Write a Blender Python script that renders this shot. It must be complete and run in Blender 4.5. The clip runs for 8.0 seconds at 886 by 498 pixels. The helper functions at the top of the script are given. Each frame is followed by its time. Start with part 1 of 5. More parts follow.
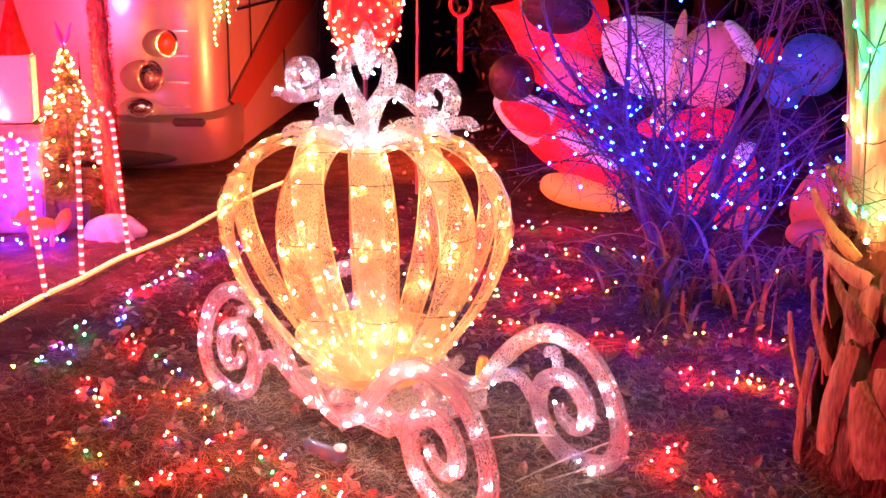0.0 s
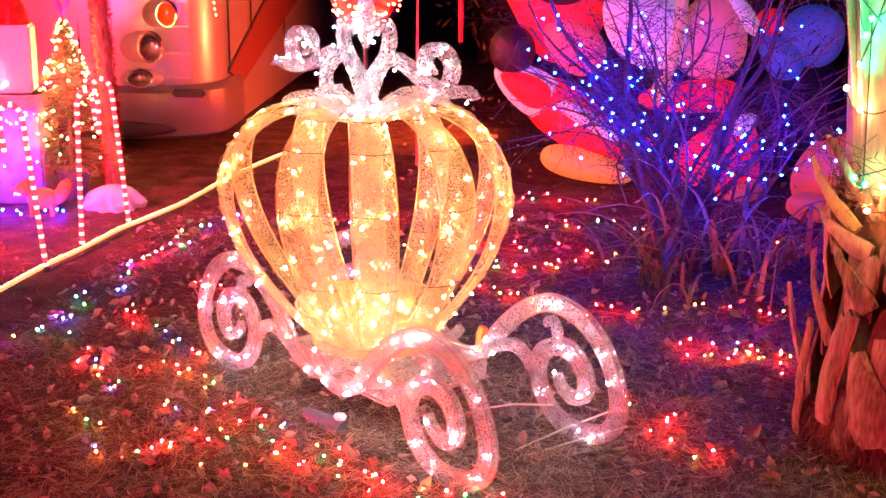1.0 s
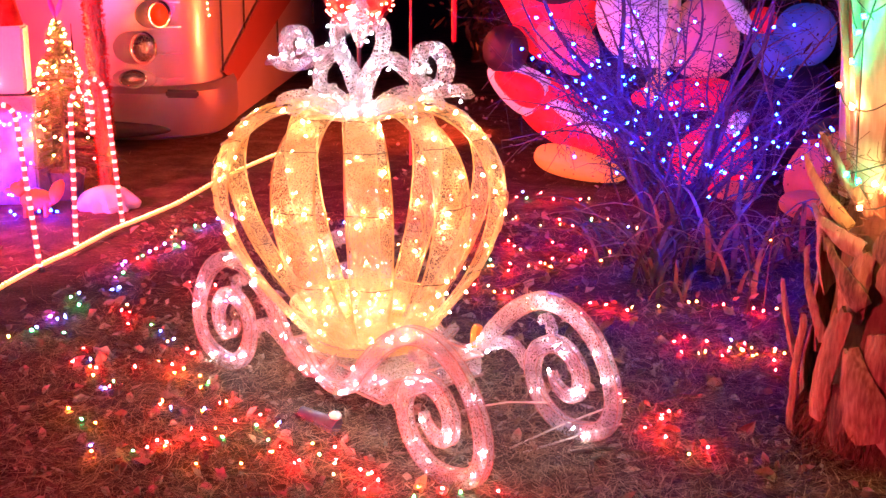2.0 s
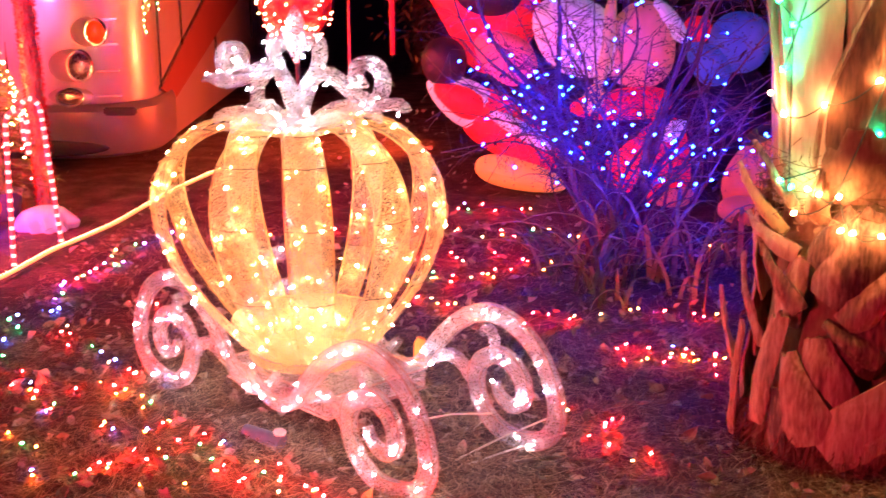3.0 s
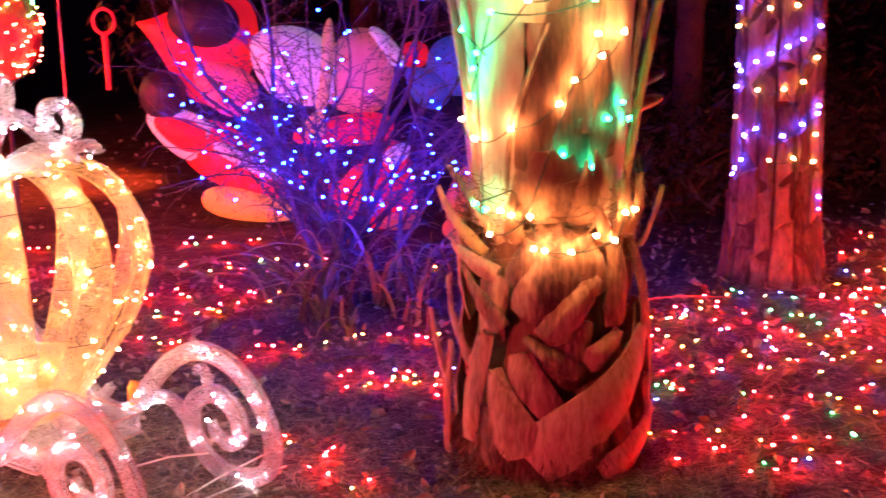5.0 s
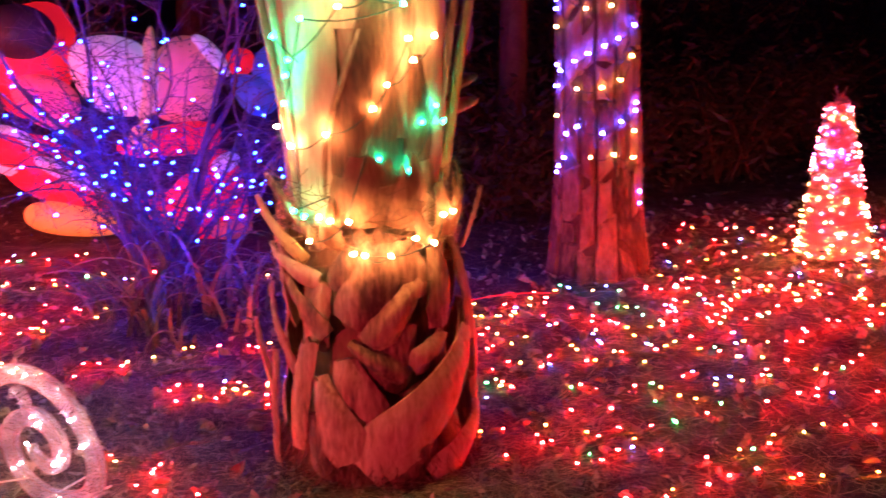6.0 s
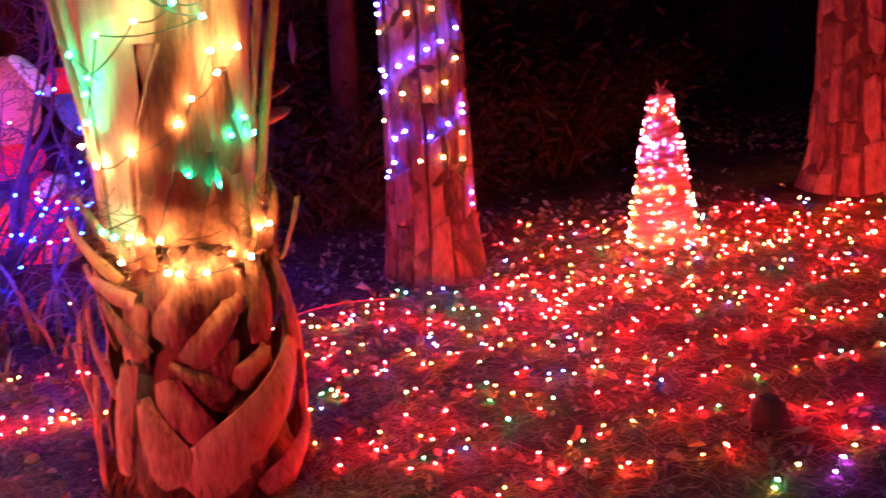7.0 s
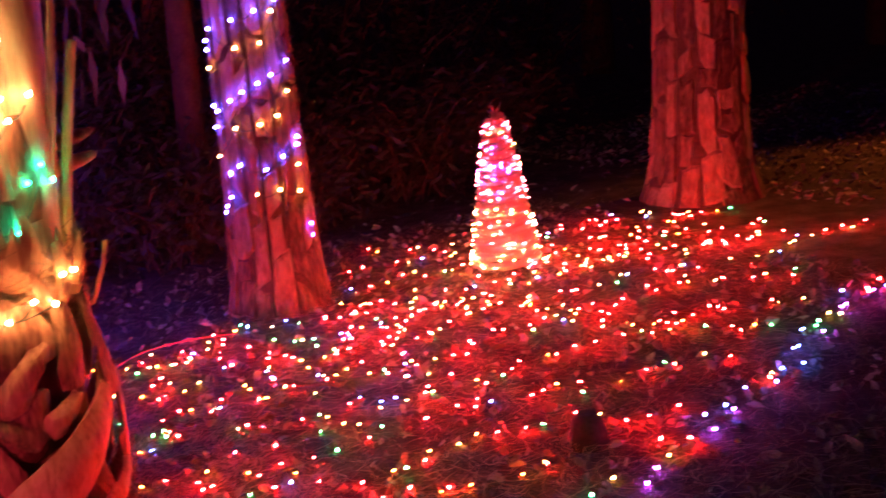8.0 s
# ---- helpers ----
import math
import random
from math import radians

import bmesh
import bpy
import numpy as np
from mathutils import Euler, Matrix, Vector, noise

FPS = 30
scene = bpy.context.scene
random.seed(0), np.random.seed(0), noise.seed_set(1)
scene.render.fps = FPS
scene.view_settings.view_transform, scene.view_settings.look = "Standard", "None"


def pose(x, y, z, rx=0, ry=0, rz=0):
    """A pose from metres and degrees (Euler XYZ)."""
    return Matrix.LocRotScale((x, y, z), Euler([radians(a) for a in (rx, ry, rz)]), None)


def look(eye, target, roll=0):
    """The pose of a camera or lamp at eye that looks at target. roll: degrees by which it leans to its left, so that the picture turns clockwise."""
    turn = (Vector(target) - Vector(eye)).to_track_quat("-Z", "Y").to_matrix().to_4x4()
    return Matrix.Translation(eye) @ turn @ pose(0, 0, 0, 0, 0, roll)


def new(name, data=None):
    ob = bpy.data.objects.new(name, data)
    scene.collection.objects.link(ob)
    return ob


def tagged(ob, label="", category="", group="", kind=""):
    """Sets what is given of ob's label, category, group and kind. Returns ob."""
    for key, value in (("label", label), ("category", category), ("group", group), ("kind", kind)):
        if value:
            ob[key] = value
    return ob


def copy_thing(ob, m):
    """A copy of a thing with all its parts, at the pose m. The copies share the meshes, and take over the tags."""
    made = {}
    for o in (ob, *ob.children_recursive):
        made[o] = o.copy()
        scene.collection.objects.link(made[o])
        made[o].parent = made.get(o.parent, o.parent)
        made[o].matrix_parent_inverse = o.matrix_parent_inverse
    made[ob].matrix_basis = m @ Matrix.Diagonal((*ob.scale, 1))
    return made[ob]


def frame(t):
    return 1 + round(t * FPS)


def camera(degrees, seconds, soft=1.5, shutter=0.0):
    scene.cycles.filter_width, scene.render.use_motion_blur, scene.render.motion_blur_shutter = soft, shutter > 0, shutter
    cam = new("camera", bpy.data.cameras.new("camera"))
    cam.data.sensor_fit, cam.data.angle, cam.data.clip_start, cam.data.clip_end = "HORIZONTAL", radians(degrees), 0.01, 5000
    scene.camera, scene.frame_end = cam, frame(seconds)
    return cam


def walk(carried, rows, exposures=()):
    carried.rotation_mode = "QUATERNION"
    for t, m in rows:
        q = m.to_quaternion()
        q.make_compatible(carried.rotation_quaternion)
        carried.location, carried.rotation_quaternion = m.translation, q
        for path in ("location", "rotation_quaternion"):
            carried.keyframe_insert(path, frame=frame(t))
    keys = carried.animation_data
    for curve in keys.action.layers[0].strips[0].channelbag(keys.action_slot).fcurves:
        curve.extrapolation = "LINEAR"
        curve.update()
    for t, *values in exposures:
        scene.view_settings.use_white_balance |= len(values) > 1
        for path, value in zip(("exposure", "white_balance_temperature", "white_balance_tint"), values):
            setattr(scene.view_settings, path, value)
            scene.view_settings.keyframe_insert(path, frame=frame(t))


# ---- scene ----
cam = camera(37.9, 8.0, shutter=0.5)
PATH = [
    (0, (0.056, -0.049, 1.497), (-0.061, 1.891, 1.025), 0.3),
    (0.5, (0.056, -0.048, 1.492), (-0.06, 1.885, 0.994), 0.4),
    (1, (0.058, -0.05, 1.486), (-0.059, 1.88, 0.974), 0.4),
    (2.5, (0.055, -0.062, 1.482), (-0.028, 1.87, 0.973), -0.1),
    (3, (0.07, -0.064, 1.489), (0.047, 1.873, 0.995), -0.4),
    (3.5, (0.103, -0.069, 1.501), (0.154, 1.872, 1.022), -0.8),
    (4, (0.138, -0.067, 1.505), (0.278, 1.872, 1.036), -1.0),
    (4.5, (0.18, -0.071, 1.509), (0.42, 1.859, 1.043), -1.1),
    (6, (0.292, -0.1, 1.518), (0.868, 1.757, 1.052), -1.9),
    (6.5, (0.336, -0.106, 1.517), (1.024, 1.713, 1.05), -2.7),
    (7, (0.413, -0.125, 1.512), (1.188, 1.658, 1.045), -3.8),
    (7.5, (0.525, -0.179, 1.52), (1.365, 1.576, 1.056), -4.7),
    (8, (0.62, -0.262, 1.531), (1.544, 1.454, 1.083), -5.6),
]
walk(cam, [(t, look(eye, target, roll)) for t, eye, target, roll in PATH])

# ---- world and large lights ----
world = bpy.data.worlds.new("night")
scene.world = world
world.use_nodes = True
world.node_tree.nodes["Background"].inputs[0].default_value = (0.045, 0.014, 0.075, 1)
world.node_tree.nodes["Background"].inputs[1].default_value = 0.15
scene.view_settings.exposure = 0.0


def flood(name, eye, target, colour, power, angle=70, size=0.15):
    """A spot lamp assumed from the coloured light it casts; no fixture is seen."""
    lamp = bpy.data.lights.new(name, "SPOT")
    lamp.color, lamp.energy, lamp.spot_size, lamp.spot_blend, lamp.shadow_soft_size = colour, power, radians(angle), 0.6, size
    ob = new(name, lamp)
    ob.matrix_world = look(eye, target)
    return ob


flood("red_floodlight", (-3.1, 4.3, 1.1), (-1.75, 7.2, 0.1), (1.0, 0.035, 0.11), 1450, 88)
flood("orange_floodlight", (0.4, 8.3, 0.5), (-1.84, 8.8, 0.6), (1.0, 0.08, 0.02), 800, 100)
flood("red_floodlight", (-2.7, 0.5, 0.9), (-1.15, 3.6, 0.0), (1.0, 0.042, 0.10), 930, 84)
flood("amber_street_lamp_light", (9.2, 5.6, 2.2), (6.4, 5.1, 0.0), (1.0, 0.20, 0.02), 300, 46)

# ---- materials ----


def material(name):
    m = bpy.data.materials.new(name)
    m.use_nodes = True
    nt = m.node_tree
    return m, nt.nodes, nt.links, nt.nodes["Principled BSDF"]


def ramp(nodes, links, fac, stops):
    r = nodes.new("ShaderNodeValToRGB")
    e = r.color_ramp.elements
    while len(e) < len(stops):
        e.new(0.5)
    for k, (p, c) in zip(e, stops):
        k.position, k.color = p, (*c, 1)
    links.new(fac, r.inputs[0])
    return r.outputs[0]


def grainy(name, stops, scale=8.0, rough=0.7, bump=0.3, fine=60.0, metal=0.0, stretch=(1, 1, 1), coat=0.0, dist=0.01, random_tint=0.0):
    """Two scales of noise for colour, and fine relief."""
    m, n, l, p = material(name)
    co = n.new("ShaderNodeTexCoord")
    mp = n.new("ShaderNodeMapping")
    mp.inputs["Scale"].default_value = stretch
    l.new(co.outputs["Object"], mp.inputs[0])
    a, b = n.new("ShaderNodeTexNoise"), n.new("ShaderNodeTexNoise")
    a.inputs["Scale"].default_value, b.inputs["Scale"].default_value = scale, fine
    a.inputs["Detail"].default_value, b.inputs["Detail"].default_value = 5, 4
    l.new(mp.outputs[0], a.inputs[0]), l.new(mp.outputs[0], b.inputs[0])
    mix = n.new("ShaderNodeMath")
    mix.operation = "MULTIPLY_ADD"
    mix.inputs[1].default_value = 0.45
    half = n.new("ShaderNodeMath")
    half.operation = "MULTIPLY"
    half.inputs[1].default_value = 0.55
    l.new(a.outputs[0], half.inputs[0])
    l.new(b.outputs[0], mix.inputs[0]), l.new(half.outputs[0], mix.inputs[2])
    fac = mix.outputs[0]
    if random_tint:
        info = n.new("ShaderNodeObjectInfo")
        geo = n.new("ShaderNodeNewGeometry")
        add = n.new("ShaderNodeMath")
        add.operation = "ADD"
        l.new(info.outputs["Random"], add.inputs[0]), l.new(geo.outputs["Random Per Island"], add.inputs[1])
        fr = n.new("ShaderNodeMath")
        fr.operation = "FRACT"
        l.new(add.outputs[0], fr.inputs[0])
        sh = n.new("ShaderNodeMath")
        sh.operation = "MULTIPLY_ADD"
        sh.inputs[1].default_value, sh.inputs[2].default_value = random_tint, -random_tint / 2
        l.new(fr.outputs[0], sh.inputs[0])
        tot = n.new("ShaderNodeMath")
        tot.operation = "ADD"
        l.new(fac, tot.inputs[0]), l.new(sh.outputs[0], tot.inputs[1])
        fac = tot.outputs[0]
    l.new(ramp(n, l, fac, stops), p.inputs["Base Color"])
    p.inputs["Roughness"].default_value, p.inputs["Metallic"].default_value = rough, metal
    p.inputs["Coat Weight"].default_value = coat
    bp = n.new("ShaderNodeBump")
    bp.inputs["Strength"].default_value, bp.inputs["Distance"].default_value = bump, dist
    l.new(fac, bp.inputs["Height"]), l.new(bp.outputs[0], p.inputs["Normal"])
    return m


def glow(name, colour, strength):
    m, n, l, p = material(name)
    p.inputs["Base Color"].default_value = (*colour, 1)
    p.inputs["Emission Color"].default_value = (*colour, 1)
    p.inputs["Emission Strength"].default_value = strength
    p.inputs["Roughness"].default_value = 0.2
    return m


def tinsel(name, colour, dark, through_light=0.35, open_share=0.16, cell=120.0):
    """Glittered netting: a web of sparkling strands with small openings, partly letting light through."""
    m, n, l, p = material(name)
    co = n.new("ShaderNodeTexCoord")
    warp = n.new("ShaderNodeTexNoise")
    warp.inputs["Scale"].default_value = 60
    l.new(co.outputs["Object"], warp.inputs[0])
    add = n.new("ShaderNodeVectorMath")
    add.operation = "MULTIPLY_ADD"
    add.inputs[1].default_value = (0.010, 0.010, 0.010)
    l.new(warp.outputs["Color"], add.inputs[0]), l.new(co.outputs["Object"], add.inputs[2])
    web, fine = n.new("ShaderNodeTexVoronoi"), n.new("ShaderNodeTexVoronoi")
    web.feature, web.inputs["Scale"].default_value = "DISTANCE_TO_EDGE", cell
    fine.inputs["Scale"].default_value = 420
    l.new(add.outputs[0], web.inputs[0]), l.new(co.outputs["Object"], fine.inputs[0])
    w = n.new("ShaderNodeTexNoise")
    w.inputs["Scale"].default_value, w.inputs["Detail"].default_value = 22, 6
    l.new(co.outputs["Object"], w.inputs[0])
    l.new(ramp(n, l, w.outputs[0], [(0.35, dark), (0.66, colour)]), p.inputs["Base Color"])
    p.inputs["Metallic"].default_value, p.inputs["Roughness"].default_value = 0.45, 0.22
    bp = n.new("ShaderNodeBump")
    bp.inputs["Strength"].default_value, bp.inputs["Distance"].default_value = 1.0, 0.012
    l.new(fine.outputs["Color"], bp.inputs["Height"]), l.new(bp.outputs[0], p.inputs["Normal"])
    tr = n.new("ShaderNodeBsdfTranslucent")
    tr.inputs[0].default_value = (*colour, 1)
    mx = n.new("ShaderNodeMixShader")
    mx.inputs[0].default_value = through_light
    l.new(p.outputs[0], mx.inputs[1]), l.new(tr.outputs[0], mx.inputs[2])
    gt = n.new("ShaderNodeMath")
    gt.operation = "GREATER_THAN"
    gt.inputs[1].default_value = open_share
    l.new(web.outputs["Distance"], gt.inputs[0])
    cl = n.new("ShaderNodeBsdfTransparent")
    m2 = n.new("ShaderNodeMixShader")
    l.new(gt.outputs[0], m2.inputs[0]), l.new(mx.outputs[0], m2.inputs[1]), l.new(cl.outputs[0], m2.inputs[2])
    l.new(m2.outputs[0], n["Material Output"].inputs[0])
    return m


RED, ORANGE, YELLOW, GREEN = (1, 0.010, 0.011), (1, 0.16, 0.015), (1, 0.50, 0.08), (0.05, 1, 0.22)
BLUE, PURPLE, WARM, COOL = (0.06, 0.12, 1), (0.45, 0.06, 1), (1, 0.55, 0.16), (0.85, 0.88, 1)
GLOW = {}
for key, colour, strength in (("red", RED, 2250), ("orange", ORANGE, 420), ("yellow", YELLOW, 110), ("green", GREEN, 160), ("blue", BLUE, 300),
                              ("purple", PURPLE, 400), ("warm", WARM, 100), ("cool", COOL, 150), ("palm_warm", (1, 0.43, 0.14), 590), ("cane_tube", (1, 0.10, 0.11), 0.55),
                              ("palm_green", (0.004, 1, 0.42), 270), ("bush_blue", (0.002, 0.012, 1), 680), ("pine_blue", (0.08, 0.06, 1), 420),
                              ("pine_warm", (1, 0.42, 0.10), 110), ("coach_gold", (1, 0.60, 0.25), 600), ("coach_white", (0.86, 0.86, 1), 280),
                              ("cane", (1, 0.45, 0.38), 2.4), ("rope", (1, 0.36, 0.12), 1.6), ("rope_bulb", (1, 0.55, 0.22), 7), ("ball_red", (1, 0.07, 0.04), 420), ("cone_pink", (1, 0.06, 0.10), 420),
                              ("cone_yellow", (1, 0.36, 0.08), 430), ("tree_warm", (1, 0.42, 0.08), 420)):
    GLOW[key] = glow("bulb_" + key, colour, strength)

M_GROUND = grainy("pine_straw_soil", [(0.34, (0.012, 0.007, 0.005)), (0.5, (0.06, 0.036, 0.026)), (0.68, (0.16, 0.10, 0.075))], 7.0, 0.9, 1.0, 80, dist=0.03)
M_NEEDLE = grainy("pine_needles", [(0.2, (0.04, 0.02, 0.013)), (0.5, (0.18, 0.095, 0.062)), (0.85, (0.46, 0.32, 0.22))], 2, 0.75, 0.0, 30, random_tint=0.7)
M_LEAF = grainy("dead_leaves", [(0.2, (0.10, 0.06, 0.05)), (0.5, (0.27, 0.19, 0.15)), (0.85, (0.48, 0.40, 0.34))], 6, 0.6, 0.2, 60, random_tint=0.8)
M_GOLD = tinsel("gold_netting", (0.97, 0.82, 0.48), (0.80, 0.52, 0.17), 0.42, 0.13, 160)
M_SILVER = tinsel("silver_netting", (0.90, 0.85, 0.90), (0.42, 0.35, 0.39), 0.22, 0.10, 115)
M_GOLDWIRE = grainy("gold_wire", [(0.3, (0.62, 0.40, 0.16)), (0.7, (0.86, 0.66, 0.34))], 40, 0.35, 0.1, metal=0.6)
M_WIRE = grainy("dark_wire", [(0.3, (0.012, 0.02, 0.012)), (0.7, (0.04, 0.05, 0.04))], 20, 0.5, 0.1)
M_ROSEWIRE = grainy("rose_wire", [(0.3, (0.30, 0.16, 0.15)), (0.7, (0.48, 0.30, 0.28))], 30, 0.45, 0.1)
M_FRAME = grainy("white_wire_frame", [(0.3, (0.6, 0.52, 0.45)), (0.7, (0.8, 0.74, 0.68))], 20, 0.4, 0.1)
M_BOOT = grainy("palm_boot", [(0.30, (0.06, 0.026, 0.018)), (0.45, (0.24, 0.12, 0.08)), (0.58, (0.40, 0.24, 0.17)), (0.75, (0.54, 0.38, 0.28))], 14, 0.7, 1.0, 70, stretch=(1.6, 1.6, 0.3), random_tint=0.30, dist=0.012)
M_PETIOLE = grainy("palm_leaf_base", [(0.28, (0.12, 0.05, 0.03)), (0.48, (0.32, 0.20, 0.145)), (0.75, (0.50, 0.37, 0.29))], 9, 0.5, 0.5, 60, stretch=(1, 1, 0.2), random_tint=0.3)
M_SHEATH = grainy("palm_sheath", [(0.28, (0.04, 0.016, 0.01)), (0.48, (0.15, 0.06, 0.033)), (0.75, (0.30, 0.15, 0.085))], 16, 0.8, 0.9, 90, stretch=(1.2, 1.2, 0.25), random_tint=0.25)
M_OLDLEAF = grainy("yellowed_leaf", [(0.28, (0.22, 0.15, 0.05)), (0.5, (0.46, 0.36, 0.14)), (0.75, (0.62, 0.52, 0.26))], 12, 0.6, 0.5, 60, stretch=(1.2, 1.2, 0.3))
M_FIBRE = grainy("palm_fibre", [(0.25, (0.05, 0.025, 0.015)), (0.6, (0.22, 0.12, 0.07)), (0.85, (0.36, 0.22, 0.13))], 18, 0.9, 0.9, 90, stretch=(1, 1, 0.3))
M_BARK = grainy("pine_bark", [(0.28, (0.04, 0.022, 0.017)), (0.5, (0.15, 0.088, 0.066)), (0.78, (0.28, 0.19, 0.15))], 22, 0.9, 1.0, 60, stretch=(1, 1, 0.4), dist=0.04, random_tint=0.4)
M_BARKGAP = grainy("bark_crevice", [(0.3, (0.018, 0.011, 0.009)), (0.7, (0.075, 0.045, 0.035))], 12, 0.95, 0.8, 60)
M_TWIG = grainy("twig_bark", [(0.25, (0.05, 0.038, 0.032)), (0.7, (0.17, 0.135, 0.115))], 30, 0.8, 0.3, 120)
M_STRAP = grainy("strap_leaf", [(0.25, (0.06, 0.07, 0.03)), (0.55, (0.17, 0.16, 0.08)), (0.8, (0.38, 0.27, 0.15))], 5, 0.5, 0.2, 40, random_tint=0.6)
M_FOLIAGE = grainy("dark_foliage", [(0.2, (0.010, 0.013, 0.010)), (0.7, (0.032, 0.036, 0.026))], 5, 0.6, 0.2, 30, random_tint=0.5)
M_CONIFER = grainy("conifer_needles", [(0.2, (0.04, 0.07, 0.025)), (0.7, (0.14, 0.17, 0.06))], 9, 0.6, 0.2, 30, random_tint=0.6)
M_BUS = grainy("silver_coach_paint", [(0.2, (0.30, 0.28, 0.30)), (0.8, (0.42, 0.39, 0.42))], 2, 0.34, 0.02, 300, metal=0.35, coat=0.3)
M_BUSDARK = grainy("dark_rubber", [(0.3, (0.012, 0.012, 0.013)), (0.8, (0.035, 0.035, 0.037))], 9, 0.6, 0.1)
M_CHROME = grainy("chrome", [(0.2, (0.75, 0.74, 0.73)), (0.8, (0.88, 0.87, 0.86))], 3, 0.12, 0.02, 200, metal=1.0)
M_LAMPPAN = grainy("satin_silver_pan", [(0.2, (0.55, 0.52, 0.52)), (0.8, (0.68, 0.65, 0.65))], 4, 0.38, 0.02, 200, metal=0.55)
M_AMBER = grainy("amber_lens", [(0.2, (0.75, 0.16, 0.01)), (0.8, (0.9, 0.26, 0.03))], 60, 0.12, 0.2, 120, coat=0.8)
M_BALLRED = grainy("red_netting", [(0.2, (0.55, 0.03, 0.02)), (0.8, (0.75, 0.08, 0.04))], 30, 0.6, 0.5, 90)
M_REDCLOTH = grainy("red_nylon", [(0.2, (0.62, 0.025, 0.03)), (0.8, (0.78, 0.05, 0.05))], 5, 0.5, 0.25, 30)
M_WHITECLOTH = grainy("white_nylon", [(0.2, (0.70, 0.68, 0.66)), (0.8, (0.82, 0.80, 0.78))], 5, 0.5, 0.25, 30)
M_BLACKCLOTH = grainy("black_nylon", [(0.2, (0.010, 0.010, 0.012)), (0.8, (0.03, 0.03, 0.034))], 5, 0.5, 0.25, 30)
M_PEACH = grainy("peach_nylon", [(0.2, (0.68, 0.42, 0.28)), (0.8, (0.80, 0.52, 0.36))], 5, 0.5, 0.25, 30)
# peach cloth made pink: the red light on it is put into the colour
M_PEACH_REDLIT = grainy("peach_nylon_redlit", [(0.2, (0.72, 0.22, 0.22)), (0.8, (0.82, 0.30, 0.30))], 5, 0.5, 0.25, 30)
M_YELLOWCLOTH = grainy("yellow_nylon", [(0.2, (0.75, 0.42, 0.08)), (0.8, (0.85, 0.52, 0.12))], 5, 0.5, 0.25, 30)
# tan shifted to orange-red, so the base colour carries the red light
M_TAN_REDLIT = grainy("tan_nylon_redlit", [(0.2, (0.52, 0.20, 0.09)), (0.8, (0.66, 0.28, 0.13))], 5, 0.5, 0.25, 30)
M_CREAM = grainy("cream_nylon", [(0.2, (0.62, 0.58, 0.30)), (0.8, (0.74, 0.70, 0.40))], 5, 0.5, 0.25, 30)
M_BLUECLOTH = grainy("blue_nylon", [(0.2, (0.08, 0.20, 0.50)), (0.8, (0.16, 0.32, 0.66))], 5, 0.5, 0.25, 30)
for cloth, shade, level in ((M_REDCLOTH, (1, 0.012, 0.015), 0.5), (M_WHITECLOTH, (0.72, 0.80, 1), 0.16), (M_PEACH_REDLIT, (1, 0.05, 0.08), 0.3), (M_PEACH, (1, 0.22, 0.10), 0.16), (M_YELLOWCLOTH, (1, 0.30, 0.05), 0.4), (M_TAN_REDLIT, (1, 0.10, 0.03), 0.14), (M_CREAM, (1, 0.75, 0.25), 0.08), (M_BLUECLOTH, (0.04, 0.12, 1), 0.16)):
    # glow put into the cloth itself, in place of lamps inside the figures
    cloth.node_tree.nodes["Principled BSDF"].inputs["Emission Color"].default_value = (*shade, 1)
    cloth.node_tree.nodes["Principled BSDF"].inputs["Emission Strength"].default_value = level
M_FROST = tinsel("frosted_gift_netting", (0.40, 0.42, 0.56), (0.22, 0.23, 0.34), 0.3, 0.35)
M_REDTINSEL = tinsel("red_tinsel", (0.75, 0.10, 0.08), (0.40, 0.03, 0.03), 0.3, 0.35)
M_PAPER = grainy("white_shade", [(0.2, (0.76, 0.74, 0.74)), (0.8, (0.84, 0.82, 0.82))], 4, 0.6, 0.1, 60)
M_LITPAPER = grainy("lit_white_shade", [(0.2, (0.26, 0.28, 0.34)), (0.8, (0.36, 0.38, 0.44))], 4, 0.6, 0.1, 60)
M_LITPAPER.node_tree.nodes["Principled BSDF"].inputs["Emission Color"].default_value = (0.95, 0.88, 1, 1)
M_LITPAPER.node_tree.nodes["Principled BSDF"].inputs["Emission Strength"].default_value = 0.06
M_ORANGEFELT = grainy("orange_felt", [(0.2, (0.75, 0.22, 0.03)), (0.8, (0.85, 0.30, 0.06))], 20, 0.9, 0.3, 120)
M_CANE = grainy("clear_pink_plastic", [(0.2, (0.75, 0.12, 0.12)), (0.8, (0.85, 0.20, 0.20))], 20, 0.25, 0.05)
M_STONE = grainy("dark_plastic", [(0.2, (0.05, 0.05, 0.10)), (0.8, (0.14, 0.14, 0.24))], 20, 0.3, 0.1)

# ---- mesh helpers ----


def gh(x, y):
    """Height of the ground: gentle unevenness."""
    return 0.016 * noise.noise(Vector((x * 0.9, y * 0.9, 0))) + 0.006 * noise.noise(Vector((x * 4, y * 4, 3)))


def mesh_of(name, verts, faces, mat, smooth=False):
    me = bpy.data.meshes.new(name)
    me.from_pydata(verts, [], faces)
    me.materials.append(mat)
    if smooth:
        me.shade_smooth()
    return me


def finish(name, bm, mat, smooth=True):
    bmesh.ops.recalc_face_normals(bm, faces=bm.faces)
    me = bpy.data.meshes.new(name)
    bm.to_mesh(me)
    bm.free()
    me.materials.append(mat)
    if smooth:
        me.shade_smooth()
        me.set_sharp_from_angle(angle=radians(42))
    return me


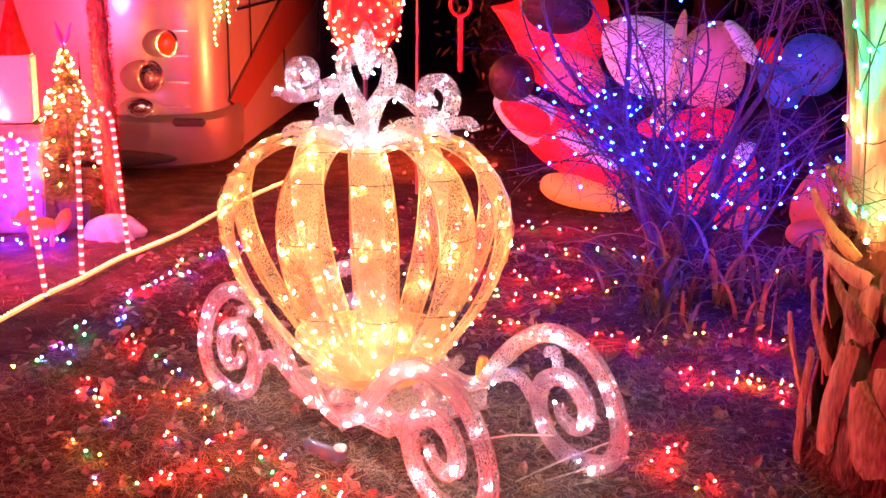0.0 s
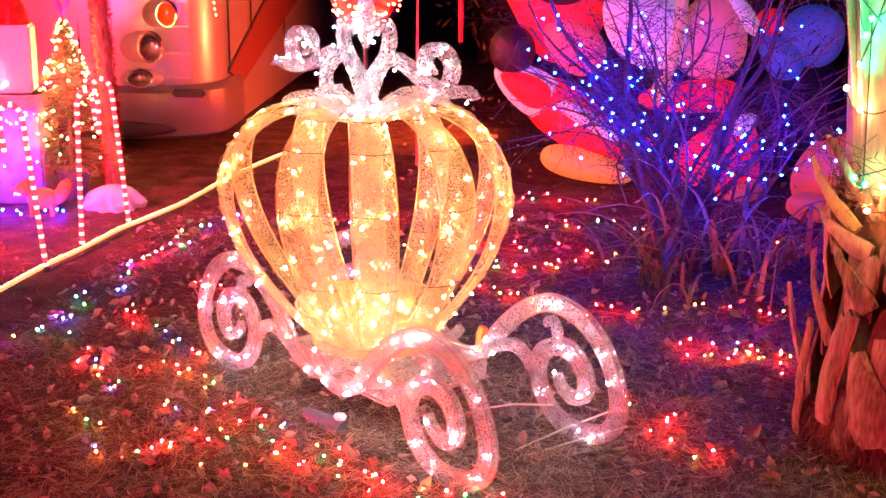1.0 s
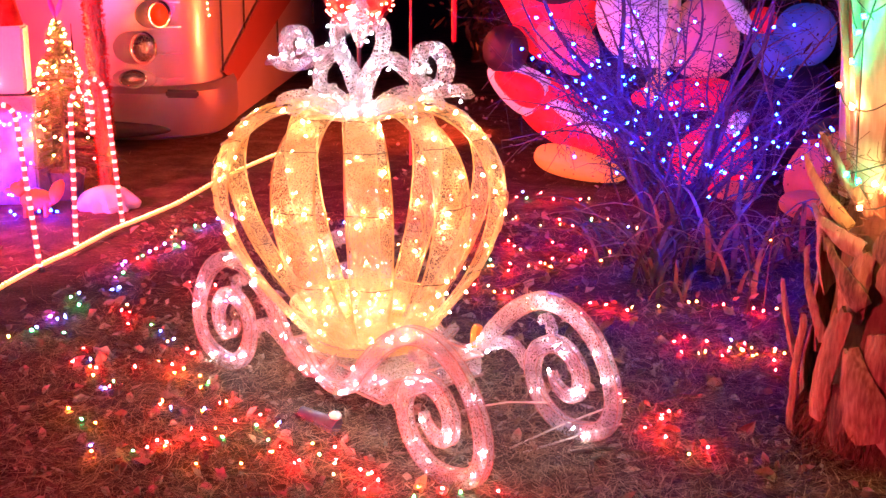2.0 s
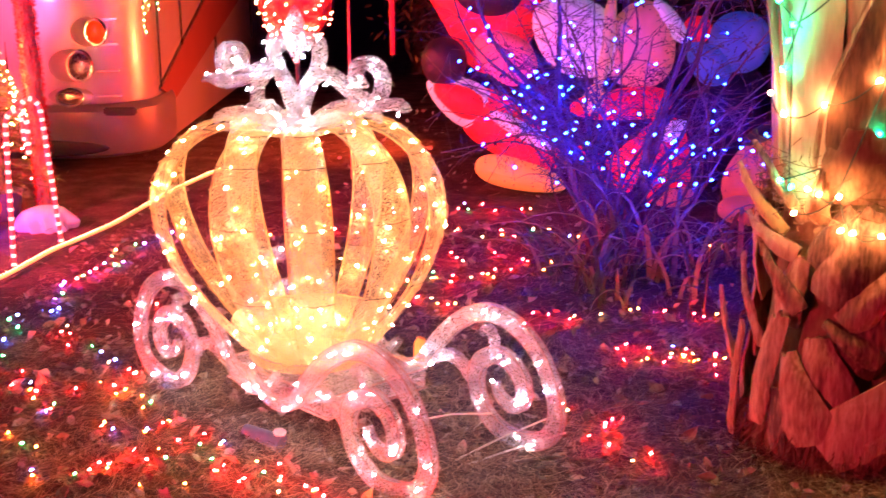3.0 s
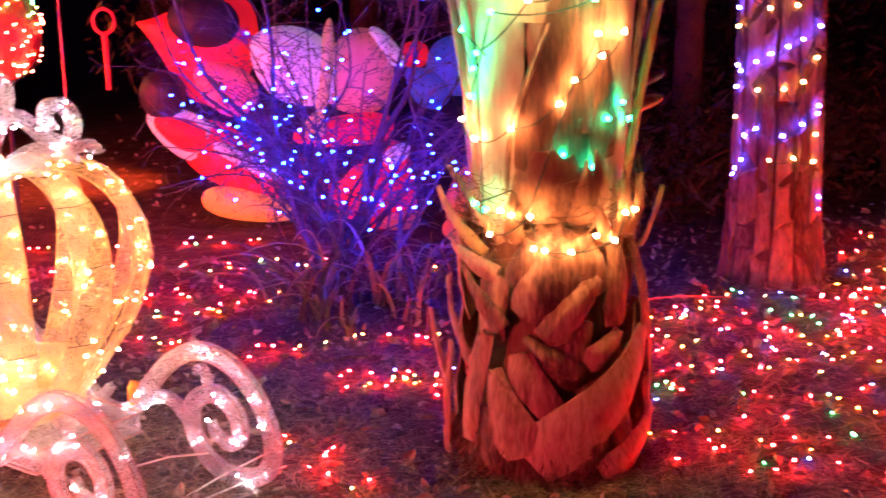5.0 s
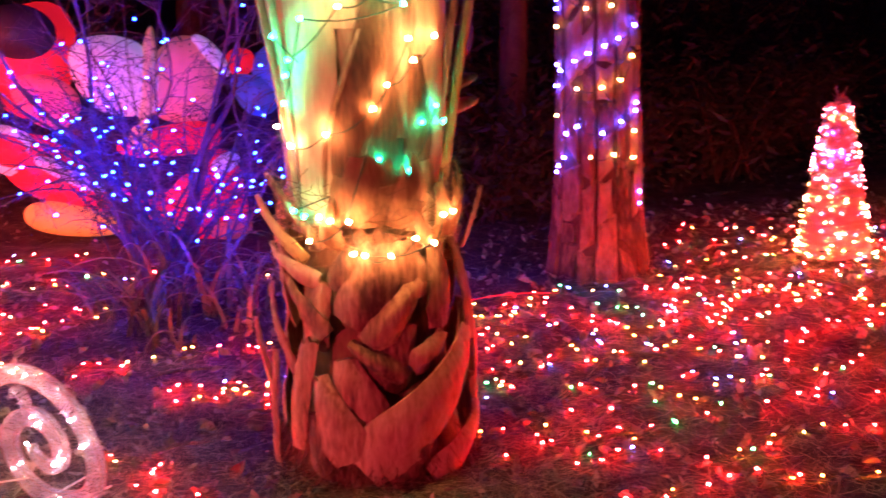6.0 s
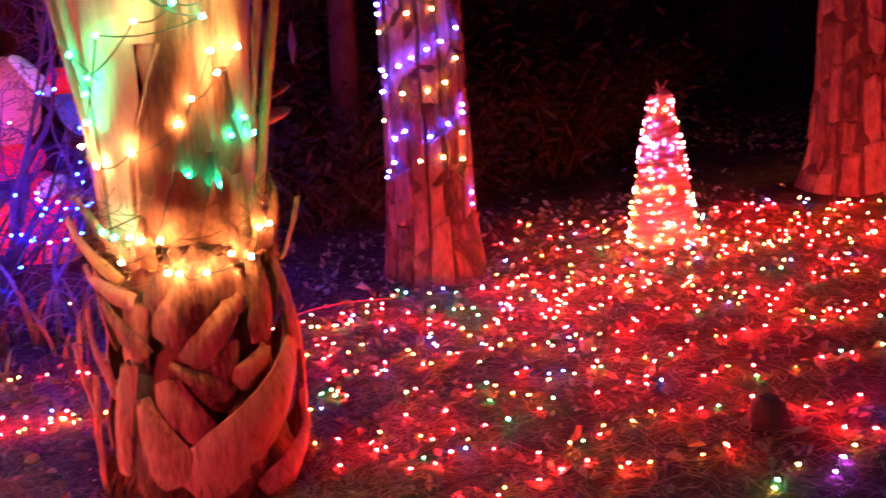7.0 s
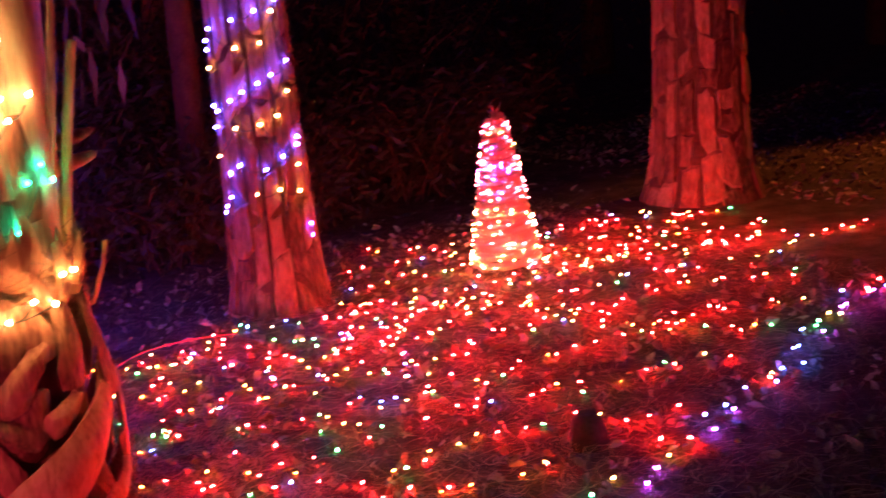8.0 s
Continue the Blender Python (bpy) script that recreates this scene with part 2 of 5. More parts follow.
def part(name, bm, mat, parent, label="", smooth=True):
    """One bmesh as one mesh object under a thing or a part."""
    ob = new(name, finish(name, bm, mat, smooth))
    ob.parent = parent
    return tagged(ob, label)


def thing(name, m, label, category, group="", kind=""):
    ob = new(name)
    ob.matrix_world = m
    ob.empty_display_size = 0.1
    return tagged(ob, label, category, group, kind)


def solid(name, bm, mat, m, label, category, group="", kind="", smooth=True):
    ob = new(name, finish(name, bm, mat, smooth))
    ob.matrix_world = m
    return tagged(ob, label, category, group, kind)


def tube(bm, pts, radius, sides=6, squash=1.0):
    """A swept round rod along points; radius is a number or a function of 0..1."""
    pts = [Vector(p) for p in pts]
    rings, side = [], None
    for i, p in enumerate(pts):
        d = (pts[min(i + 1, len(pts) - 1)] - pts[max(i - 1, 0)]).normalized()
        side = d.orthogonal() if side is None else (side - d * side.dot(d))
        side = side.normalized() if side.length > 1e-6 else d.orthogonal().normalized()
        up = d.cross(side)
        r = radius(i / (len(pts) - 1)) if callable(radius) else radius
        rings.append([bm.verts.new(p + r * (math.cos(a) * side + squash * math.sin(a) * up)) for a in (math.tau * k / sides for k in range(sides))])
    for a, b in zip(rings, rings[1:]):
        for k in range(sides):
            bm.faces.new((a[k], a[(k + 1) % sides], b[(k + 1) % sides], b[k]))
    bm.faces.new(rings[0][::-1])
    bm.faces.new(rings[-1])


def band(bm, pts, across, width, depth, taper=True):
    """A rectangular ribbon along points that lie in a plane with the normal `across`."""
    pts, across = [Vector(p) for p in pts], Vector(across).normalized()
    rings, n = [], len(pts)
    for i, p in enumerate(pts):
        d = (pts[min(i + 1, n - 1)] - pts[max(i - 1, 0)]).normalized()
        side = across.cross(d).normalized()
        t = i / (n - 1)
        w = width * (min(1, 0.45 + 3 * t, 0.30 + 4 * (1 - t)) if taper else 1)
        rings.append([bm.verts.new(p + side * a * w / 2 + across * b * depth / 2) for a, b in ((-1, -1), (1, -1), (1, 1), (-1, 1))])
    for a, b in zip(rings, rings[1:]):
        for k in range(4):
            bm.faces.new((a[k], a[(k + 1) % 4], b[(k + 1) % 4], b[k]))
    bm.faces.new(rings[0][::-1])
    bm.faces.new(rings[-1])


def curve_through(keys, per=6):
    """Points of a smooth curve through the keys."""
    keys = [Vector(k) for k in keys]
    out = []
    for i in range(len(keys) - 1):
        a, b, c, d = keys[max(i - 1, 0)], keys[i], keys[i + 1], keys[min(i + 2, len(keys) - 1)]
        for k in range(per):
            t = k / per
            out.append(0.5 * (2 * b + (c - a) * t + (2 * a - 5 * b + 4 * c - d) * t * t + (3 * b - a - 3 * c + d) * t ** 3))
    return out + [keys[-1]]


def blob(bm, centre, radii, wobble=0.0, sub=3, seed=0, turn=None):
    """A rounded lump: an icosphere stretched and made uneven."""
    new_verts = bmesh.ops.create_icosphere(bm, subdivisions=sub, radius=1)["verts"]
    for v in new_verts:
        f = 1 + wobble * noise.noise(v.co * 1.7 + Vector((seed * 7.3, 0, 0)))
        co = Vector((v.co.x * radii[0], v.co.y * radii[1], v.co.z * radii[2])) * f
        v.co = Vector(centre) + (turn @ co if turn else co)
    return new_verts


def box(bm, size, centre, bevel=0.0, m=None):
    vs = bmesh.ops.create_cube(bm, size=1)["verts"]
    bmesh.ops.scale(bm, vec=size, verts=vs)
    if bevel:
        edges = list({e for v in vs for e in v.link_edges})
        got = bmesh.ops.bevel(bm, geom=edges, offset=bevel, segments=2, affect="EDGES")
        vs = list({v for f in got["faces"] for v in f.verts} | {v for v in vs if v.is_valid})
    bmesh.ops.translate(bm, vec=centre, verts=vs)
    if m:
        bmesh.ops.transform(bm, matrix=m, verts=vs)


def lathe(bm, profile, sides=24, bump=0.0):
    """A turned body from (radius, height) pairs round z."""
    rings = []
    for r, z in profile:
        rings.append([bm.verts.new(((r * (1 + bump * noise.noise(Vector((3 * math.cos(a), 3 * math.sin(a), z * 3))))) * math.cos(a),
                                    (r * (1 + bump * noise.noise(Vector((3 * math.cos(a), 3 * math.sin(a), z * 3))))) * math.sin(a), z))
                      for a in (math.tau * k / sides for k in range(sides))])
    for a, b in zip(rings, rings[1:]):
        for k in range(sides):
            bm.faces.new((a[k], a[(k + 1) % sides], b[(k + 1) % sides], b[k]))
    bm.faces.new(rings[0][::-1])
    bm.faces.new(rings[-1])


BULB = {}


def bulb_mesh(key, r, long):
    """A small pointed lamp, shared by all of its kind."""
    if (key, r, long) not in BULB:
        v = [(0, 0, -r * long * 0.6), (0, 0, r * long)]
        ring = [(r * math.cos(math.tau * k / 6), r * math.sin(math.tau * k / 6), 0) for k in range(6)]
        f = [(0, 2 + (k + 1) % 6, 2 + k) for k in range(6)] + [(1, 2 + k, 2 + (k + 1) % 6) for k in range(6)]
        BULB[key, r, long] = mesh_of("bulb", v + ring, f, GLOW[key], True)
    return BULB[key, r, long]


def bulb(key, place, parent, r=0.005, long=1.6, rng=random):
    ob = new("bulb", bulb_mesh(key, r, long))
    ob.parent = parent
    ob.matrix_basis = pose(*place, rng.uniform(0, 360), rng.uniform(0, 360), 0)
    return ob


def fairy_string(pts, keys, label, gap=0.09, r=0.005, jitter=0.02, seed=1, wire=True, group="fairy lights on the ground", weights=None):
    """A string of small lamps along points, lying where they lead."""
    rng = random.Random(seed)
    ob = thing("fairy_light_string", Matrix.Translation(pts[0]), label, "string lights", group)
    base = Vector(pts[0])
    rel = [Vector(p) - base for p in pts]
    if wire:
        bm = bmesh.new()
        tube(bm, rel, 0.0016, 3)
        part("wire", bm, M_WIRE, ob)
    run = 0.0
    nxt = gap * 0.5
    for a, b in zip(rel, rel[1:]):
        step = (b - a).length
        while nxt <= run + step:
            p = a.lerp(b, (nxt - run) / step)
            q = p + Vector((rng.gauss(0, jitter), rng.gauss(0, jitter), abs(rng.gauss(0, jitter * 0.4)) + r))
            bulb(rng.choices(keys, weights)[0], q, ob, r, 1.6, rng)
            nxt += gap * rng.uniform(0.6, 1.4)
        run += step
    return ob

# ---- ground ----
def axis_steps(lo, hi, step):
    near = list(np.arange(lo, hi + 1e-6, step))
    far, d = [], step
    while not far or far[-1] < 400:
        d *= 1.35
        far.append((far[-1] if far else 0) + d)
    return [lo - f for f in reversed(far)] + near + [hi + f for f in far]


def build_ground():
    xs, ys = axis_steps(-5, 8, 0.08), axis_steps(0.5, 11, 0.08)
    verts = [(x, y, gh(x, y)) for y in ys for x in xs]
    w = len(xs)
    faces = [(j * w + i, j * w + i + 1, (j + 1) * w + i + 1, (j + 1) * w + i) for j in range(len(ys) - 1) for i in range(w - 1)]
    tagged(new("ground", mesh_of("ground", verts, faces, M_GROUND, True)), "bare garden soil under pine straw and dead leaves", "ground", kind="structure")


build_ground()


def litter():
    """Pine needles and dead leaves strewn over the soil."""
    rng = np.random.default_rng(4)

    def spots(n):
        near = rng.uniform((-3.2, 2.0), (4.8, 6.2), (int(n * 0.8), 2))
        far = rng.uniform((-4.5, 5.5), (8.5, 10.5), (n - len(near), 2))
        return np.vstack([near, far])

    amber_side = rng.uniform((5.7, 4.6), (9.5, 8.5), (3800, 2))

    def keep(x, y):
        # the swept drive beyond the rope light stays clear
        return not (x < -1.62 + 0.08 * (y - 6) and y > 4.2 and rng.random() < 0.93)

    v, f = [], []
    for x, y in np.vstack([spots(80000), rng.uniform((-1.7, 2.4), (2.0, 4.4), (30000, 2))]):
        if not keep(x, y):
            continue
        a, length, wd = rng.uniform(0, math.tau), rng.uniform(0.05, 0.16), rng.uniform(0.0011, 0.0022)
        z, dx, dy = gh(x, y) + rng.uniform(0.002, 0.028), math.cos(a) * length / 2, math.sin(a) * length / 2
        t1, t2, bend = rng.uniform(-0.012, 0.02), rng.uniform(-0.012, 0.02), rng.normal(0, 0.012)
        px, py = -math.sin(a) * wd, math.cos(a) * wd
        k = len(v)
        mx, my = x - math.sin(a) * bend, y + math.cos(a) * bend
        v += [(x - dx, y - dy, z + t1), (mx - px, my - py, z + 0.004), (mx + px, my + py, z + 0.004), (x + dx, y + dy, z + t2)]
        f += [(k, k + 1, k + 2), (k + 1, k + 3, k + 2)]
    tagged(new("pine_straw", mesh_of("pine_straw", v, f, M_NEEDLE)), "dry brown pine needles strewn on the soil", "pine straw", kind="stuff")
    v, f = [], []
    for x, y in np.vstack([spots(7000), rng.uniform((-1.5, 2.5), (1.9, 4.4), (700, 2)), amber_side]):
        if not keep(x, y):
            continue
        a, s, z = rng.uniform(0, math.tau), rng.uniform(0.007, 0.026) * (1.35 if rng.random() < 0.12 else 1), gh(x, y) + rng.uniform(0.004, 0.024)
        m = Matrix.Translation((x, y, z)) @ Euler((rng.normal(0, 0.5), rng.normal(0, 0.5), a)).to_matrix().to_4x4()
        curl = rng.uniform(-0.3, 0.9) * s
        outline = [(-1.2, 0, 0), (-0.5, 0.5, curl), (0.2, 0.6, curl * 0.8), (1.1, 0.05, curl * 0.4), (0.3, -0.55, curl), (-0.4, -0.5, curl * 0.7), (0, 0, -0.002)]
        k = len(v)
        v += [tuple(m @ Vector((px * s * (1 + rng.uniform(-0.3, 0.3)), py * s * (1 + rng.uniform(-0.4, 0.4)), pz + rng.uniform(-0.2, 0.2) * s))) for px, py, pz in outline]
        f += [(k + i, k + (i + 1) % 6, k + 6) for i in range(6)]
    tagged(new("dead_leaves", mesh_of("dead_leaves", v, f, M_LEAF)), "curled dead leaves scattered among pine straw", "leaves", kind="stuff")


litter()

# ---- the lit coach ----
COACH = pose(-0.38, 3.66, 0.0, 0, 0, -46.4)
AXIS = Vector((-0.115, 0.07, 0))
coach = thing("pumpkin_coach", COACH, "lit wire pumpkin coach in gold netting on white scrolls", "light sculpture")


LEAN = Vector((-0.111, 0.036, 0))
RIB_TURNS = (-70.8, -26.2, 3.2, 34.9, 66.6, 115.8, 149.0, 181.0, 207.0, 245.7)


def axis_at(z):
    """The pumpkin's middle line, which leans a little."""
    return AXIS + Vector((0.004, 0.004, z)) + LEAN * (z - 0.55)


def rib_profile(t):
    """Radius and height of the pumpkin from its foot (0) to its crown (1)."""
    keys = curve_through([(0.178, 0.20, 0), (0.255, 0.285, 0), (0.385, 0.455, 0), (0.452, 0.63, 0), (0.438, 0.765, 0), (0.36, 0.86, 0), (0.235, 0.902, 0), (0.115, 0.868, 0)], 8)
    i = t * (len(keys) - 1)
    a = keys[int(i)].lerp(keys[min(int(i) + 1, len(keys) - 1)], i - int(i))
    return a.x, a.y


def build_ribs():
    rng = random.Random(5)
    n = 26
    for turn in RIB_TURNS:
        th = radians(-36.7 + turn)
        out, side = Vector((math.cos(th), math.sin(th), 0)), Vector((-math.sin(th), math.cos(th), 0))
        bm = bmesh.new()
        rows = []
        edge = []
        broad, wave = rng.uniform(0.90, 1.0) * (1.0 if abs(turn) < 80 else 0.84), rng.uniform(0, 6)
        for i in range(n + 1):
            t = i / n
            r, z = rib_profile(t)
            w = (0.030 + 0.040 * math.sin(math.pi * min(1, t * 1.08)) ** 0.8) * broad
            w = min(w, r * 0.26)
            c = axis_at(z) + side * 0.006 * math.sin(wave + 3.2 * t)
            rows.append([bm.verts.new(c + out * (r + d + rng.uniform(-0.002, 0.002)) + side * q * w + out * (-0.02 * abs(q) ** 2)) for q, d in ((-1, 0), (-0.5, 0.004), (0, 0.006), (0.5, 0.004), (1, 0))])
            edge.append((c + out * (r - 0.02) - side * w, c + out * (r - 0.02) + side * w))
        for a, b in zip(rows, rows[1:]):
            for i in range(4):
                bm.faces.new((a[i], a[i + 1], b[i + 1], b[i]))
        rib = part("rib", bm, M_GOLD, coach, "gold glitter netting rib")
        wire = bmesh.new()
        tube(wire, [e[0] for e in edge], 0.0032, 5)
        tube(wire, [e[1] for e in edge], 0.0032, 5)
        part("wire_frame", wire, M_GOLDWIRE, rib)
        for i in (7, 12, 17, 21):
            tie = bmesh.new()
            tube(tie, [edge[i][0] + out * 0.004, axis_at(rib_profile(i / n)[1]) + out * (rib_profile(i / n)[0] + 0.009), edge[i][1] + out * 0.004], 0.0015, 4)
            part("tie_wire", tie, M_WIRE, rib, "thin dark tie wire")
        # the netting's own strands, loosely wound from edge to edge
        net = bmesh.new()
        for k in range(110):
            i = rng.randrange(1, n - 2)
            j = max(0, min(n, i + rng.choice((-2, -1, 1, 2, 3))))
            a, b = edge[i][0].lerp(edge[i][1], rng.uniform(0, 0.5)), edge[j][0].lerp(edge[j][1], rng.uniform(0.5, 1))
            tube(net, [a + out * 0.016, a.lerp(b, 0.5) + out * 0.03, b + out * 0.016], 0.0009, 3)
        tagged(part("netting", net, M_GOLDWIRE, rib), kind="stuff")
        for i in range(9):
            t = (i + rng.random()) / 9 * 0.9 + 0.05
            r, z = rib_profile(t)
            p = axis_at(z) + out * (r + rng.choice((0.006, -0.012, -0.02))) + side * rng.uniform(-0.045, 0.045)
            bulb("coach_gold", p, rib, 0.0046, 1.5, rng)


build_ribs()


def build_bowl():
    """A low funnel of flat netting panels lining the foot."""
    rng = random.Random(8)
    count = 10
    for k in range(count):
        a0, a1 = math.tau * k / count, math.tau * (k + 1) / count
        bm = bmesh.new()
        rows = []
        for r, z in ((0.165, 0.20), (0.20, 0.245), (0.238, 0.298)):
            rows.append([bm.verts.new(axis_at(z) + Vector((r * math.cos(a), r * math.sin(a), rng.uniform(-0.003, 0.003)))) for a in (a0, (2 * a0 + a1) / 3, (a0 + 2 * a1) / 3, a1)])
        for a, b in zip(rows, rows[1:]):
            for i in range(3):
                bm.faces.new((a[i], a[i + 1], b[i + 1], b[i]))
        part("foot_panel", bm, M_GOLD, coach, "gold netting panel lining the foot")
    floor = bmesh.new()
    lathe(floor, [(0.02, 0.196), (0.17, 0.20), (0.172, 0.204), (0.02, 0.206)], 30)
    bmesh.ops.translate(floor, vec=axis_at(0.2) - Vector((0, 0, 0.2)), verts=floor.verts)
    bowl = part("foot_floor", floor, M_GOLD, coach)
    rim = bmesh.new()
    tube(rim, [axis_at(0.30) + Vector((0.239 * math.cos(a), 0.239 * math.sin(a), 0)) for a in (math.tau * k / 40 for k in range(41))], 0.0035, 5)
    part("rim", rim, M_GOLDWIRE, coach)
    ring = bmesh.new()
    tube(ring, [axis_at(0.19) + Vector((0.184 * math.cos(a), 0.184 * math.sin(a), 0)) for a in (math.tau * k / 40 for k in range(41))], 0.012, 6)
    part("foot_ring", ring, M_GOLD, coach)
    for k in range(7):
        a, t = rng.uniform(0, math.tau), rng.uniform(0.1, 1)
        r = 0.15 + 0.08 * t
        bulb("coach_gold", axis_at(0.205 + 0.09 * t) + Vector((math.cos(a) * (r - 0.02), math.sin(a) * (r - 0.02), 0)), bowl, 0.0048, 1.5, rng)


build_bowl()

BOX_A, BOX_B, BOX_LO, BOX_HI = -0.27, 0.24, -0.125, 0.26


def build_chassis():
    bm = bmesh.new()
    box(bm, (BOX_B - BOX_A, BOX_HI - BOX_LO, 0.06), ((BOX_A + BOX_B) / 2, (BOX_HI + BOX_LO) / 2, 0.132), 0.008)
    chassis = part("chassis", bm, M_SILVER, coach, "silver glitter netting base box")
    wire = bmesh.new()
    for z in (0.101, 0.163):
        loop = [(BOX_A, BOX_LO, z), (BOX_B, BOX_LO, z), (BOX_B, BOX_HI, z), (BOX_A, BOX_HI, z), (BOX_A, BOX_LO, z)]
        for a, b in zip(loop, loop[1:]):
            tube(wire, [a, b], 0.004, 5)
    part("wire_frame", wire, M_ROSEWIRE, chassis)
    rng = random.Random(3)
    for x, y in ((BOX_A, BOX_LO), (BOX_B, BOX_LO), (BOX_B, BOX_HI), (BOX_A, BOX_HI), (0.1, BOX_LO), (-0.12, BOX_LO), (BOX_B, 0.0), (0.2, BOX_LO), (-0.25, BOX_LO)):
        bulb("coach_white", (x * 1.03, y * 1.04, 0.175), chassis, 0.0055, 1.5, rng)


build_chassis()

SPIRAL = [(-0.03, 0.205), (0.025, 0.155), (0.10, 0.135), (0.19, 0.165), (0.265, 0.25), (0.36, 0.335), (0.465, 0.385), (0.575, 0.378), (0.672, 0.32), (0.735, 0.225), (0.75, 0.13), (0.70, 0.055), (0.575, 0.030),
          (0.48, 0.070), (0.432, 0.15), (0.445, 0.225), (0.51, 0.265), (0.576, 0.256), (0.622, 0.205), (0.618, 0.146), (0.572, 0.126), (0.527, 0.150), (0.512, 0.183)]
LOWER_ARM = [(0.20, 0.165), (0.30, 0.215), (0.37, 0.205), (0.435, 0.14)]
HOOK = [(0.46, 0.315), (0.48, 0.335), (0.503, 0.315), (0.51, 0.265)]


def build_scroll(sign, y, seed, lift):
    rng = random.Random(seed)

    def lay(keys):
        return [Vector((s if sign > 0 else 0.05 - s, y, z + lift)) for s, z in keys]

    bm = bmesh.new()
    pts = curve_through(lay(SPIRAL), 5)
    band(bm, pts, (0, 1, 0), 0.050, 0.020)
    wheel = part("scroll_wheel", bm, M_SILVER, coach, "white glitter netting scroll wheel")
    arm = bmesh.new()
    band(arm, curve_through(lay(LOWER_ARM), 5), (0, 1, 0), 0.038, 0.020)
    part("lower_arm", arm, M_SILVER, wheel)
    hook = bmesh.new()
    band(hook, curve_through(lay(HOOK), 5), (0, 1, 0), 0.030, 0.020)
    part("hook", hook, M_SILVER, wheel)
    wire = bmesh.new()
    for off in (-1, 1):
        for d in (-1, 1):
            line = []
            for i, p in enumerate(pts):
                t = (pts[min(i + 1, len(pts) - 1)] - pts[max(i - 1, 0)]).normalized()
                line.append(p + Vector((0, 1, 0)).cross(t) * off * 0.025 * min(1, 0.45 + 3 * i / len(pts), 0.3 + 4 * (1 - i / len(pts))) + Vector((0, d * 0.0105, 0)))
            tube(wire, line, 0.0018, 4)
    part("wire_frame", wire, M_ROSEWIRE, wheel)
    for i in range(15):
        p = pts[int((i + rng.random()) / 15 * (len(pts) - 1))]
        bulb("coach_white", p + Vector((rng.uniform(-0.012, 0.012), rng.choice((-0.016, 0.016)), rng.uniform(-0.012, 0.012))), wheel, 0.0048, 1.6, rng)


for n, (sign, y, lift) in enumerate(((1, -0.20, 0.0), (1, 0.285, 0.002), (-1, -0.18, 0.005), (-1, 0.285, 0.005))):
    build_scroll(sign, y, n + 20, lift)


def build_crown():
    rng = random.Random(12)
    arms = {
        "arch": [(0.01, 0.88), (0.03, 0.96), (0.07, 1.03), (0.13, 1.06), (0.20, 1.045), (0.27, 1.012), (0.37, 0.99), (0.455, 1.0), (0.495, 0.985)],
        "curl": [(0.34, 0.99), (0.385, 1.02), (0.395, 1.07), (0.35, 1.105), (0.295, 1.095), (0.28, 1.06), (0.315, 1.035)],
        "inner_curl": [(0.10, 1.05), (0.16, 1.035), (0.205, 0.99), (0.205, 0.945), (0.165, 0.925), (0.145, 0.955)],
        "leaf": [(0.01, 0.93), (0.025, 0.99), (0.09, 1.055), (0.115, 1.11), (0.10, 1.155), (0.055, 1.155), (0.035, 1.12)],
        "petal": [(0.04, 0.885), (0.10, 0.915), (0.17, 0.935), (0.23, 0.925), (0.25, 0.90)],
    }
    crown = bmesh.new()
    lathe(crown, [(0.10, 0.875), (0.13, 0.885), (0.09, 0.90), (0.04, 0.92), (0.03, 0.95)], 20)
    bmesh.ops.translate(crown, vec=AXIS, verts=crown.verts)
    top = part("crown", crown, M_SILVER, coach, "white glitter netting scroll crown")
    for turn, which in ((0, ("arch", "curl", "leaf", "petal")), (180, ("arch", "curl", "inner_curl", "leaf", "petal")), (90, ("petal",)), (270, ("petal",)), (45, ("petal",)), (225, ("petal",))):
        m = Matrix.Translation(AXIS) @ pose(0, 0, 0, 0, 0, turn)
        for key in which:
            bm = bmesh.new()
            pts = curve_through([m @ Vector((s, 0, z)) for s, z in arms[key]], 5)
            band(bm, pts, m.to_3x3() @ Vector((0, 1, 0)), 0.036 if key in ("arch", "curl") else 0.032, 0.034)
            part(key if key != "curl" else "outer_curl", bm, M_SILVER, top)
            for i in range({"petal": 1, "leaf": 4}.get(key, 5)):
                p = pts[int((i + rng.random()) / 5 * (len(pts) - 1))]
                bulb("coach_white", p + m.to_3x3() @ Vector((rng.uniform(-0.02, 0.02), rng.choice((-0.028, 0.028)), rng.uniform(-0.02, 0.02))), top, 0.0042, 1.6, rng)
    bud = bmesh.new()
    lathe(bud, [(0.008, 1.08), (0.022, 1.11), (0.032, 1.15), (0.028, 1.20), (0.014, 1.235), (0.004, 1.25)], 14)
    bmesh.ops.translate(bud, vec=AXIS, verts=bud.verts)
    part("bud", bud, M_SILVER, top)
    for a in range(6):
        bulb("coach_white", AXIS + Vector((0.036 * math.cos(a), 0.036 * math.sin(a), 1.10 + 0.02 * a)), top, 0.005, 1.6, rng)


build_crown()

# ---- the cabbage palm with old leaf boots ----
PALM = (1.175, 3.47)
palm = thing("cabbage_palm", pose(*PALM, 0), "stout palm trunk with old leaf boots and wound fairy lights", "palm tree")


